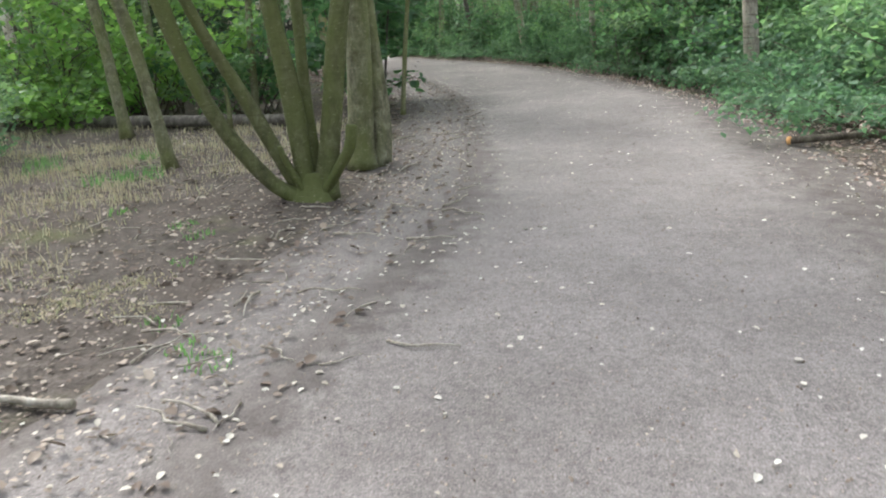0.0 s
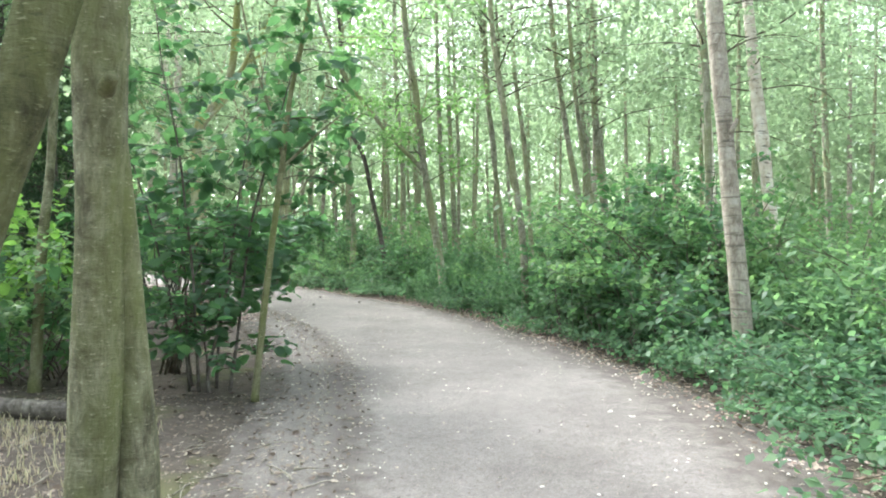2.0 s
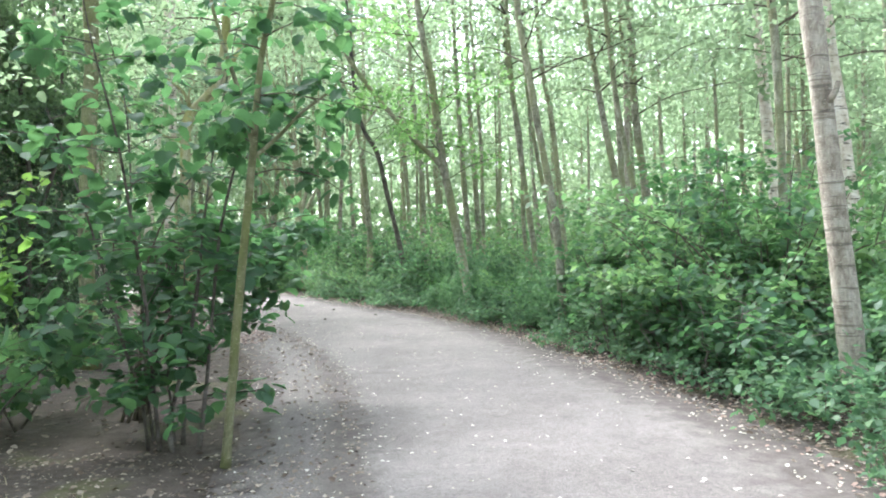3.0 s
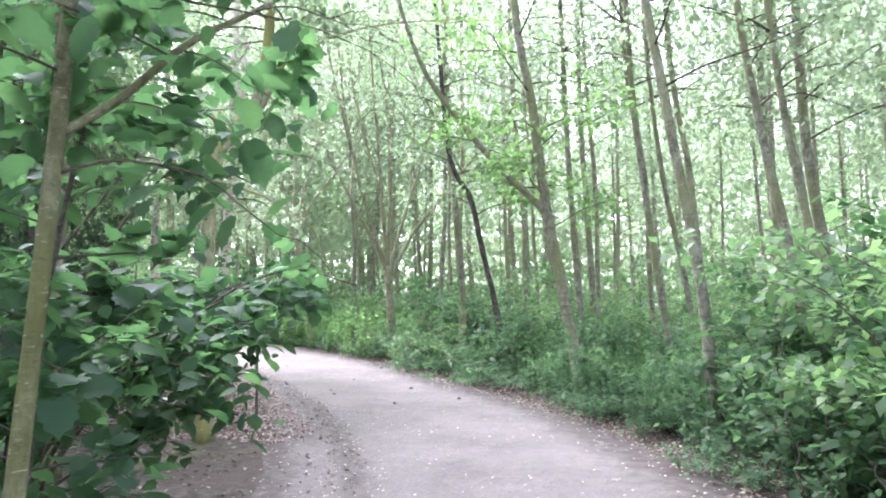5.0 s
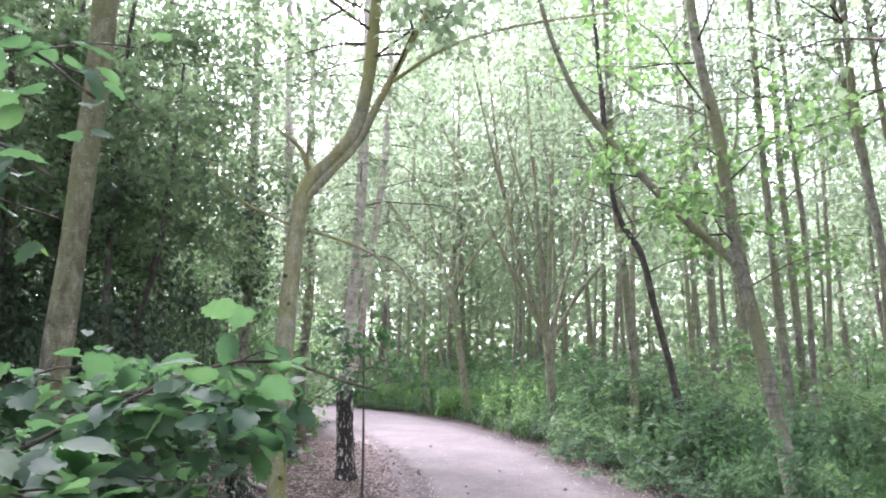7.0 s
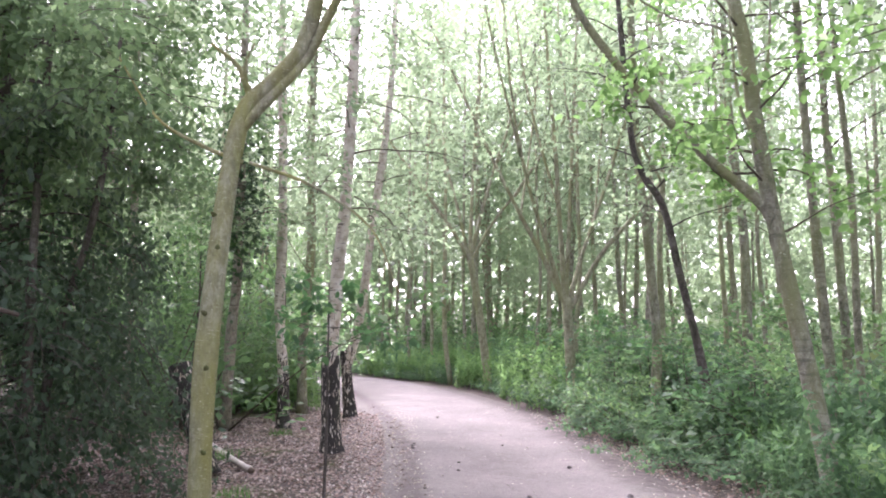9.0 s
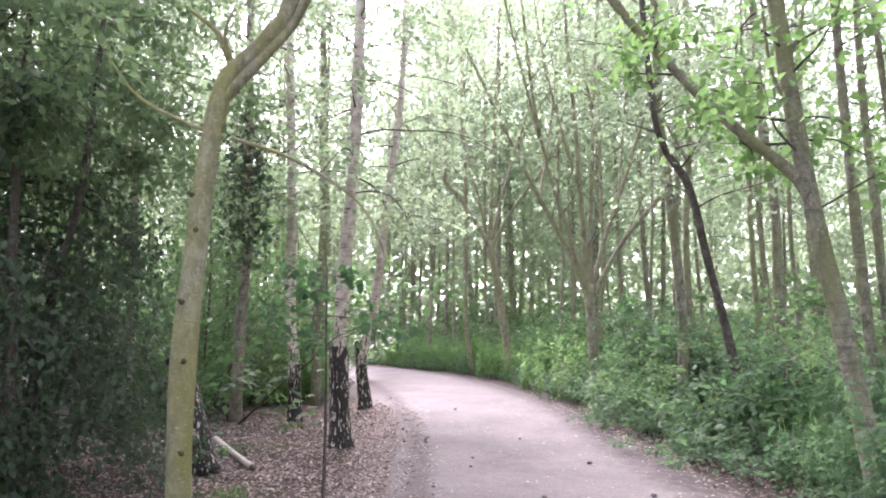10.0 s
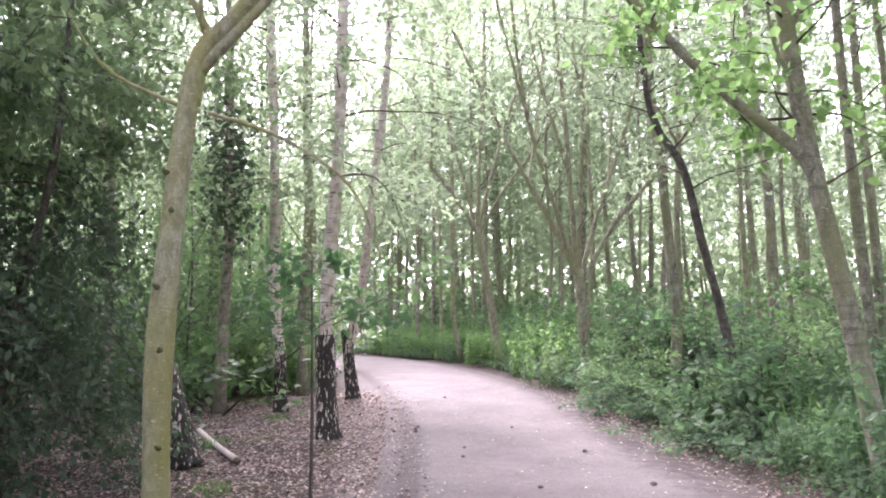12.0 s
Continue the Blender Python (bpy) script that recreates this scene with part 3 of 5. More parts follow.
tree("tree", (3.57, 11.66, 0), [(0, 0, 0), (-0.1, 0.02, 1.2), (-0.2, 0.04, 2.4), (-0.3, 0.07, 3.7), (-0.5, 0.1, 7), (-0.5, 0, 12)], 0.1, 0.05, BARK_PALE,
     "pale smooth-barked tree with dark knot rings among brambles", crown=[dict(CROWN, low=5.5, high=12)], seed=7, flare=0.2,
     limbs=[([(-0.21, 0.04, 2.42), (-0.15, -0.06, 2.5), (-0.12, -0.1, 2.6)], 0.04, 0.02), ([(-0.29, 0.06, 3.15), (-0.24, -0.02, 3.22)], 0.035, 0.02)])
# young sapling close to the path, its top full of broad leaves
tree("sapling", (-0.97, 9.7, 0), [(0, 0, 0), (0.05, 0.04, 0.55), (0.1, 0.05, 1.0), (0.25, 0.04, 2.02), (0.34, 0.02, 2.64), (0.5, 0.0, 3.3), (0.62, 0.05, 4.6)], 0.034, 0.012, BARK_GREEN,
     "slender leaning sapling with thin grey bark and broad leaves", "sapling", leaf_mat=LEAF_HAZEL, leaf_size=0.115, rounded="toothed", keep=lambda x, y, z: off_path(x, y)[0] > 1.3, seed=11, sides=9, flare=0.2, spread=0.4,
     limbs=[([(0.25, 0.04, 2.02), (0.36, 0.18, 2.16), (0.5, 0.3, 2.34), (0.62, 0.5, 2.5), (0.68, 0.72, 2.66)], 0.016, 0.006), ([(0.26, 0.04, 2.1), (0.1, 0.2, 2.5), (-0.15, 0.4, 3.1), (-0.4, 0.6, 4.0)], 0.018, 0.008)],
     crown=[dict(low=1.75, high=4.6, length=0.85, count=14, rise=0.35, sag=0.8, radius=0.006, twigs=4, per_twig=6, loose=0.06),
            dict(line=[(0.25, 0.04, 2.02), (0.36, 0.18, 2.16), (0.5, 0.3, 2.34), (0.62, 0.5, 2.5), (0.68, 0.72, 2.66)], low=2.1, high=2.66, length=0.6, count=8, rise=0.2, sag=0.5, radius=0.004, twigs=3, per_twig=6, loose=0.05)])
# thin trees on the left at the start
for k, (x, y, lean, r) in enumerate([(-2.25, 6.3, (-0.5, -0.1), 0.06), (-4.1, 8.3, (-0.35, 0.1), 0.075), (-3.1, 9.8, (0.1, 0.2), 0.05)]):
    tree("tree", (x, y, 0), [(0, 0, 0), (lean[0] * 0.35, lean[1] * 0.3, 1.2), (lean[0], lean[1], 3), (lean[0] * 1.6, lean[1], 8)], r, r * 0.5, BARK_GREEN,
         "thin grey-brown young tree standing in dry grass", seed=20 + k, sides=10, group="young trees left of the path",
         crown=[dict(CROWN, low=2.8, high=8, length=1.7, count=14)])
# big smooth trunk beside the evergreen
tree("tree", (-4.51, 13.53, 0), [(0, 0, 0), (0.0, 0.0, 1.5), (0.05, 0.08, 3), (0.1, 0.15, 5), (0.1, 0.2, 13)], 0.1, 0.06, BARK_GREEN,
     "straight pale grey-brown trunk with faint ring scars", crown=[dict(CROWN, low=6.5, high=13)], seed=31)


def bent_tree():
    ob = tree("tree", (-4.25, 15.48, 0), [(0, 0, -0.03), (0.0, 0.01, 1.3), (-0.03, 0.12, 2.2), (-0.07, 0.25, 2.95), (-0.08, 0.33, 3.28), (-0.04, 0.4, 3.45), (0.12, 0.54, 3.68), (0.28, 0.66, 3.95), (0.39, 0.72, 4.5), (0.46, 0.76, 5.4), (0.7, 0.9, 9)],
              0.094, 0.03, BARK_OLIVE, "olive smooth-barked tree with a bent, forked top beside the path", seed=41, per=8,
              limbs=[([(-0.05, 0.34, 3.25), (0.04, 0.42, 3.4), (0.17, 0.54, 3.6), (0.32, 0.68, 3.86), (0.46, 0.76, 4.2), (0.7, 0.9, 4.75), (1.0, 1.06, 5.45), (1.6, 1.3, 7.2)], 0.042, 0.024),
                     ([(-0.075, 0.27, 3.02), (-0.08, 0.33, 3.26), (-0.03, 0.4, 3.47), (0.1, 0.52, 3.64), (0.22, 0.61, 3.84)], 0.08, 0.058),
                     ([(0.0, 0.4, 3.4), (-0.06, 0.36, 3.62), (-0.12, 0.3, 3.78), (-0.3, 0.2, 3.95)], 0.035, 0.012),
                     ([(-0.04, 0.36, 3.55), (0.0, 0.3, 3.75), (0.1, 0.3, 3.9)], 0.02, 0.008),
                     ([(0.0, 0.3, 2.95), (-0.35, 0.2, 3.1), (-0.7, 0.0, 3.35), (-1.0, -0.2, 3.9)], 0.018, 0.008),
                     ([(0.02, 0.36, 2.95), (0.5, 0.55, 2.75), (0.95, 0.75, 2.4), (1.15, 0.85, 1.9)], 0.016, 0.005),
                     ([(0.62, 0.82, 4.45), (1.1, 1.0, 4.75), (1.7, 1.3, 4.95), (2.6, 1.6, 5.0)], 0.02, 0.008)],
              crown=[dict(CROWN, low=4.6, high=9, length=2.3, count=32),
                     dict(CROWN, line=[(0.3, 0.66, 3.83), (0.7, 0.9, 4.75), (1.0, 1.06, 5.45), (1.6, 1.3, 7.2)], low=4.4, high=7.2, length=1.5, count=13)])
    for x, y, z, yaw in ((0.075, 0.0, 0.75, -0.9), (0.06, -0.01, 1.35, -0.5), (0.02, 0.02, 1.75, -1.2), (0.01, 0.09, 2.25, -0.4), (-0.02, 0.1, 2.5, -1.0), (0.02, 0.02, 0.35, -1.3)):
        c, d = math.cos(yaw), math.sin(yaw)
        part("knot", tube([(x + c * 0.01, y + d * 0.05, z - 0.01), (x + c * 0.02, y + d * 0.075, z + 0.002), (x + c * 0.026, y + d * 0.09, z + 0.008)], 0.021, 0.01, 9, 3, 0, 0.1, np.random.default_rng(int(z * 100))), BARK_MOSSY, ob, "dark branch scar")
    return ob


bent_tree()

# birches beyond it, their feet black and cracked
for k, (x, y, r, top, label) in enumerate([
        (-6.88, 19.82, 0.1, [(-0.05, 0.02, 1.2), (-0.02, 0.1, 2.5), (0.06, 0.2, 4.2), (0.1, 0.3, 8), (0.1, 0.3, 13)], "birch with a black cracked foot and a peeling white stem"),
        (-9.6, 23.4, 0.095, [(-0.12, 0.0, 0.9), (0.08, 0.1, 1.8), (0.3, 0.2, 3.6), (0.7, 0.3, 7), (0.9, 0.3, 13)], "slim birch with a white stem leaning over the path"),
        (-9.4, 21.4, 0.1, [(-0.08, 0.05, 0.9), (-0.2, 0.05, 2.0), (-0.15, 0.0, 4.2), (-0.3, 0.0, 8), (-0.3, 0, 13)], "white birch with a dark foot in brown litter"),
        # stem shortened to fit the camera's view: its upper part stays hidden there
        (-6.92, 17.72, 0.155, [(-0.1, -0.02, 0.4), (-0.26, -0.05, 0.85), (-0.42, -0.08, 1.25)], "leaning birch with thick black cracked bark, left as a stump where its top is hidden"),
        (-10.3, 20.9, 0.1, [(0.02, 0.05, 1.5), (0.15, 0.05, 3.0), (0.2, 0.0, 6), (0.2, 0.0, 12)], "pale smooth stem with ring scars wrapped in ivy higher up"),
        (-9.2, 12.6, 0.09, [(-0.1, 0, 1.5), (-0.35, 0.1, 4), (-0.6, 0.1, 8), (-0.7, 0, 12)], "white birch stem deep among leafy shrubs"),
        (5.0, 15.6, 0.11, [(-0.1, 0, 1.5), (-0.35, 0.1, 4), (-0.7, 0.1, 8), (-0.8, 0, 12)], "white birch stem behind the brambles"),
        (4.6, 17.8, 0.1, [(-0.1, 0, 1.5), (-0.25, 0.1, 4), (-0.5, 0.1, 8), (-0.6, 0, 12)], "white birch stem behind the brambles")]):
    b = tree("birch", (x, y, -0.02), [(0, 0, 0), *top], r, r * (0.8 if "stump" in label else 0.42), BARK_BIRCH_FOOT if "stump" in label else BARK_PALE if "ring" in label else BARK_BIRCH, label, "birch", "birches", crown=[] if "stump" in label else [dict(CROWN, low=3.3, high=12.5, length=2.0, count=36, per_twig=30, rise=0.3, sag=1.0)], rounded=False,
             leaf_size=0.1, seed=50 + k, flare=0.25, lump=0.07)
    foot = {0: (1.32, 0.15, 0.118), 1: (1.3, 0.125, 0.1), 2: (0.55, 0.115, 0.1)}.get(k)
    if foot:
        tall, wide, narrow = foot
        sway = [(0, 0, -0.01), *((top[0][0] * f * tall / top[0][2], top[0][1] * f * tall / top[0][2], f * tall) for f in (0.35, 0.7, 1.0))]
        part("foot_bark", tube(sway, wide, narrow, 18, 10, 0.3, 0.05, np.random.default_rng(58 + k), power=0.6), BARK_BIRCH_FOOT, b, "thick black cracked bark ending in a ragged step")
    if "ivy" in label:
        rng = np.random.default_rng(9)
        n = 1500
        h, a = rng.normal(4.0, 0.75, n), rng.uniform(0, 6.28, n)
        rad = np.abs(rng.normal(0.3, 0.16, n))
        part("ivy", blades(np.stack([0.18 + rad * np.cos(a), rad * np.sin(a), h], 1), 0.09, rng, 0.6, 0.9), LEAF_DARK, b, "dark clump of ivy leaves")["kind"] = "stuff"


def forked_tree():
    tree("tree", (-0.6, 19.52, -0.05), [(0, 0, 0), (-0.1, 0.02, 0.7), (-0.26, 0.0, 1.75), (-0.44, -0.04, 2.85), (-0.54, -0.06, 3.7), (-0.62, -0.07, 4.5), (-0.85, -0.1, 6.2), (-1.1, 0, 11)],
         0.088, 0.04, BARK_GREY, "grey forked tree with a long slanting limb over the path", seed=61,
         limbs=[([(-0.44, -0.02, 2.75), (-0.56, -0.06, 2.95), (-1.0, -0.14, 3.4), (-1.45, -0.26, 3.95), (-1.85, -0.38, 4.5), (-2.25, -0.48, 5.2), (-2.6, -0.6, 6.4), (-2.8, -0.7, 8)], 0.055, 0.02),
                ([(-0.1, 0.05, 0.55), (-0.2, 0.1, 1.2), (-0.3, 0.07, 1.9), (-0.44, -0.02, 2.6)], 0.06, 0.05),
                ([(-0.46, -0.05, 2.9), (-0.5, -0.15, 3.4), (-0.66, -0.2, 3.9), (-0.7, -0.3, 4.8)], 0.025, 0.01),
                ([(-0.62, -0.08, 4.55), (-0.9, -0.1, 4.75), (-1.3, -0.2, 4.9), (-1.9, -0.3, 5.4)], 0.018, 0.006),
                ([(-0.56, -0.06, 3.9), (-0.4, -0.1, 4.3), (-0.35, -0.1, 5)], 0.02, 0.008)],
         crown=[dict(CROWN, low=4.0, high=11, count=26, length=2.3), dict(CROWN, low=2.6, high=4.2, count=8, length=1.4, per_twig=13, loose=0.12),
                dict(CROWN, line=[(-0.56, -0.06, 2.95), (-1.0, -0.14, 3.4), (-1.45, -0.26, 3.95), (-1.85, -0.38, 4.5)], low=3.1, high=4.5, count=7, length=1.1, rise=0.1, sag=0.3, per_twig=15, loose=0.1)], leaf_mat=LEAF_FRESH, leaf_size=0.1)


forked_tree()
tree("tree", (-2.6, 23.2, 0), [(0, 0, 0), (-0.15, -0.1, 1.2), (-0.4, -0.2, 2.5), (-0.6, -0.26, 3.5), (-0.9, -0.35, 4.1), (-1.05, -0.4, 5), (-1.3, -0.4, 9)], 0.066, 0.03, BARK_DARK,
     "dark crooked thin tree with a bent top", seed=63, crown=[dict(CROWN, low=3.0, high=9, count=20, length=1.8)])


def vase_tree(base, stems, trunk, r, label, seed):
    """One short trunk that fans out into straight stems, each forking once."""
    rng = np.random.default_rng(seed)
    ob = thing("vase_shaped_tree", base, label, "tree", "vase-shaped trees")
    part("trunk", tube(trunk, r, r * 0.8, 12, 6, 0.25, 0.06, rng), BARK_BEIGE, ob)
    fork = np.array(trunk[-1], float)
    wood, mains, spots = [], [], []
    for k in range(stems):
        u = -1 + 2 * (k + 0.5) / stems
        yaw = math.radians(35) + rng.uniform(-0.5, 0.5) + (math.pi if u < 0 else 0)
        el = 1.5 - abs(u) * 0.62 + rng.normal(0, 0.04)
        thick = r * rng.uniform(0.4, 0.58)
        line, p = [fork + (0, 0, -0.2 - 0.1 * (k % 3))], fork.copy()
        second = None
        for i in range(9):
            el = min(1.52, el + 0.008 + rng.normal(0, 0.04))
            yaw += rng.normal(0, 0.06)
            p = p + np.array((math.cos(yaw) * math.cos(el), math.sin(yaw) * math.cos(el), math.sin(el))) * rng.uniform(0.85, 1.25)
            line.append(p.copy())
            if i == 1 + k % 2:
                turn, e2, q = yaw + rng.choice((-1, 1)) * rng.uniform(0.5, 2.4), el - rng.uniform(0.1, 0.3), p.copy()
                second = [p - (0, 0, 0.1)]
                for _ in range(6):
                    e2 = min(1.5, e2 + 0.05)
                    q = q + np.array((math.cos(turn) * math.cos(e2), math.sin(turn) * math.cos(e2), math.sin(e2))) * rng.uniform(0.8, 1.2)
                    second.append(q.copy())
        for way, wide in ((line, thick), (second, thick * 0.6)):
            part("stem", tube(way, wide, 0.008, 8, 4, 0, 0.05, rng), BARK_BEIGE, ob)
            top = way[-1][2]
            w, m, sp = branch_set(way, 5, way[0][2] + 0.9, top - 2.5, 1.2, rng, 0.95, 0.05, 0.009, 2, 5, 0.16)
            wood, mains = wood + w, mains + m
            spots.append(sp)
            w, m, sp = branch_set(way, 8, top - 3.2, top, 1.6, rng, 0.8, 0.3, 0.01, 4, 20, 0.25)
            wood, mains = wood + w, mains + m
            spots.append(sp)
    add_branches(ob, mains, wood, BARK_TWIG, False)
    part("crown", blades(np.concatenate(spots), 0.12, rng, rounded=False, spread=0.9), LEAF_CANOPY, ob)["kind"] = "stuff"


vase_tree((-11.2, 31.4, 0), 5, [(0, 0, 0), (-0.1, -0.08, 1.2), (-0.25, -0.2, 2.6), (-0.45, -0.33, 4.0)], 0.125, "olive tree trunk fanning into many thin bare stems", 71)
vase_tree((-6.5, 26.9, 0), 6, [(0, 0, 0), (-0.05, 0.0, 1.2), (-0.12, 0.0, 2.4)], 0.125, "thick olive trunk splitting low into many thin stems", 72)

# single slim trunks seen clearly between path and thicket
SLIM = [(1.15, 16.6, -0.55, 0.076, BARK_GREY), (2.75, 19.0, -0.4, 0.1, BARK_GREY), (-3.9, 24.3, -0.15, 0.1, BARK_GREY), (-2.5, 25.6, -0.3, 0.11, BARK_GREY), (0.7, 21.0, -0.5, 0.075, BARK_GREY),
        (0.95, 21.3, -0.55, 0.06, BARK_GREY), (0.5, 21.6, -0.45, 0.06, BARK_GREY), (1.2, 20.7, -0.4, 0.07, BARK_BEIGE), (-0.85, 22.0, -0.25, 0.08, BARK_GREY), (-0.6, 22.6, -0.25, 0.06, BARK_GREY),
        (2.2, 18.0, -0.6, 0.075, BARK_GREY), (2.55, 17.6, -0.7, 0.06, BARK_GREY), (-13.7, 33.2, -0.25, 0.1, BARK_BEIGE), (-17.3, 35.7, 0.0, 0.09, BARK_GREY), (-20.4, 37.0, 0.0, 0.1, BARK_GREY),
        (-10.8, 23.3, 0.05, 0.12, BARK_GREY), (-5.0, 28.3, 0.1, 0.09, BARK_BEIGE), (-1.2, 26.2, -0.1, 0.1, BARK_GREY), (2.6, 23.2, -0.3, 0.1, BARK_GREY), (3.0, 22.1, -0.4, 0.09, BARK_GREY),
        (-8.3, 31.2, 0.1, 0.08, BARK_BEIGE), (-10.6, 33.6, -0.1, 0.07, BARK_GREY), (-15.2, 36.2, 0.1, 0.08, BARK_GREY), (-17.8, 38.0, 0.0, 0.09, BARK_BEIGE), (-6.4, 31.6, 0.1, 0.07, BARK_GREY), (-15.8, 26.6, 0.1, 0.08, BARK_GREY), (-18.8, 28.6, 0.0, 0.08, BARK_GREY), (-12.9, 25.6, 0.1, 0.07, BARK_GREY), (-4.4, 30.4, 0.1, 0.08, BARK_BEIGE), (-3.0, 28.4, 0.0, 0.06, BARK_GREY),
        (-12.2, 37.4, 0.0, 0.08, BARK_BEIGE), (-9.0, 36.6, 0.1, 0.07, BARK_GREY), (-21.5, 39.5, 0.0, 0.08, BARK_GREY),
        (-5.2, 10.6, 0.1, 0.07, BARK_GREY), (-6.6, 9.0, -0.2, 0.08, BARK_GREY), (-5.9, 6.6, -0.2, 0.06, BARK_GREY), (-8.6, 8.0, 0.2, 0.08, BARK_GREY), (-9.4, 18.3, 0.0, 0.08, BARK_GREY), (3.9, 14.6, -0.35, 0.07, BARK_GREY), (6.2, 12.5, -0.3, 0.1, BARK_PALE), (6.8, 15.4, -0.4, 0.1, BARK_GREY)]
for k, (x, y, lean, r, mat) in enumerate(SLIM):
    if off_path(x, y)[0] < 1.9:
        continue
    rng = np.random.default_rng(80 + k)
    wob = rng.normal(0, 0.06, (4, 2))
    top = rng.uniform(10, 13) if y < 20 else rng.uniform(11, 14.5)
    tree("slim_tree", (x, y, -0.02), [(0, 0, 0), (lean * 0.2 + wob[0][0], wob[0][1], 1.5), (lean * 0.55 + wob[1][0], wob[1][1], 3.5), (lean + wob[2][0], wob[2][1], 6), (lean * 1.3, wob[3][1], top)],
         r * 0.86, r * 0.32, mat, "slim upright woodland tree with grey-green bark and airy leaves", "tree", "slim trees", seed=90 + k, sides=9, per=5, flare=0.2,
         crown=[dict(CROWN, low=4.8 if y > 20 else 3.4, high=top - 0.5, length=1.7, count=24, per_twig=18, loose=0.22)], leaf_size=0.095, rounded=False, spread=0.9)

# ---- the wood around: a few grown patterns, set out many times ----
rng = np.random.default_rng(200)


def woodland_patterns(spare, per_twig, size, loose, seed):
    out = []
    for k in range(6):
        lean = rng.normal(0, 0.3, 2)
        top = rng.uniform(11, 15)
        r = rng.uniform(0.07, 0.12)
        out.append(tree("woodland_tree", (spare + 5 * k, -60, 0), [(0, 0, -0.1), (lean[0] * 0.2, lean[1] * 0.2, 2), (lean[0] * 0.6, lean[1] * 0.6, 5), (lean[0], lean[1], top)], r, r * 0.3,
                        [BARK_GREY, BARK_BEIGE, BARK_GREY, BARK_GREY, BARK_BEIGE, BARK_PALE][k], "slender woodland tree with a thin trunk and airy green crown", "tree", "trees of the wood",
                        seed=seed + k, sides=7, per=4, flare=0.15,
                        crown=[dict(low=(5.2, 3.2, 6.2, 4.5, 3.6, 5.6)[k], high=top - 0.3, length=2.3, count=32, rise=0.45, sag=0.7, radius=0.012, twigs=4, per_twig=per_twig, loose=loose, taper=0.5, coarse=True)],
                        apart=False, leaf_size=size, rounded=False, spread=1.0))
    return out


def in_view_wedge(x, y):
    """Whether a place lies in the wedge that the camera sees along its walk."""
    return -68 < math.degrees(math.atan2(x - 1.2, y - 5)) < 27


FINE, COARSE = woodland_patterns(60, 43, 0.094, 0.24, 210), woodland_patterns(100, 17, 0.182, 0.28, 220)
taken = [(x, y) for x, y, *_ in SLIM]
spots = []
tries = outside = 0
while len(spots) < 153 and tries < 30000:
    tries += 1
    x, y = rng.uniform(-44, 28), rng.uniform(-9, 60)
    d, side = off_path(x, y)
    near_walk = min(math.hypot(x - wx, y - wy) for wx, wy in ((1.9, 0), (1.4, 4), (1, 8), (0.1, 12.4)))
    if d < 2.3 or (y > 0 and near_walk < 11) or near_walk < 5:
        continue
    if (-13 < x < 4 and 12 < y < 27) or math.hypot(x + 7, y - 30) < 8.5 or math.hypot(x - 1, y - 25) < 5:
        continue
    gap = 1.7 if near_walk < 30 else 2.3
    if any(math.hypot(x - a, y - b) < gap for a, b in spots + taken):
        continue
    # beyond the camera's wedge only 24 trees are kept
    if not in_view_wedge(x, y):
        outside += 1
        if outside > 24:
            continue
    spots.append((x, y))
spots += [(-8.9, 13.4), (-10.2, 15.2), (-11.6, 17.2), (-12.6, 19.4), (-4.6, 33.4), (-9.6, 38.2)]
for k, (x, y) in enumerate(spots):
    s = rng.uniform(0.8, 1.2)
    # small leaves only for near trees inside the camera's wedge
    kinds = FINE if in_view_wedge(x, y) and math.hypot(x - 0.5, y - 9) < 27 else COARSE
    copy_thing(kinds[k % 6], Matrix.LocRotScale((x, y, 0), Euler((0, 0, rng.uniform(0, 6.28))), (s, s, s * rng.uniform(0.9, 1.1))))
for x, y in ((-20, 40.5), (-22.5, 42.5), (-17, 41.5), (-25, 45), (-19, 45), (-14, 41), (-23, 47.5), (-27, 42), (-16.2, 38.6), (-12.4, 39), (-21, 50), (-15.5, 47), (-28, 48), (-11, 43), (-18, 52), (-26, 52), (-9.5, 40)):
    s = rng.uniform(1.15, 1.4)
    copy_thing(COARSE[rng.integers(6)], Matrix.LocRotScale((x, y, 0), Euler((0, 0, rng.uniform(0, 6.28))), (s, s, s)))
for k, ob in enumerate(COARSE + FINE):
    ob.location = [(-30, 50, 0), (-6, 58, 0), (14, 50, 0), (24, 36, 0), (-24, 58, 0), (4, 62, 0), (6.4, 24.5, 0), (-1.4, 33.6, 0), (4.2, 29.5, 0), (-19.6, 25.4, 0), (9.2, 20.6, 0), (-16.4, 22.4, 0)][k]

# understorey of young trees behind the birches
YOUNG = [tree("understorey_tree", (130 + 5 * k, -60, 0), [(0, 0, -0.05), (0.1 - 0.2 * k, 0.05, 1.4), (0.2 - 0.3 * k, 0.1, 3.0), (0.15, 0.0, 4.9)], 0.04, 0.012, BARK_DARK, "young understorey tree full of small mid-green leaves", "tree", "understorey trees",
              seed=240 + k, sides=8, per=4, crown=[dict(low=0.9, high=4.8, length=1.6, count=24, rise=0.35, sag=0.7, radius=0.008, twigs=4, per_twig=28, loose=0.15, coarse=True)], apart=False, leaf_mat=LEAF_SHRUB, leaf_size=0.085, rounded=False, spread=0.7)
         for k in range(2)]
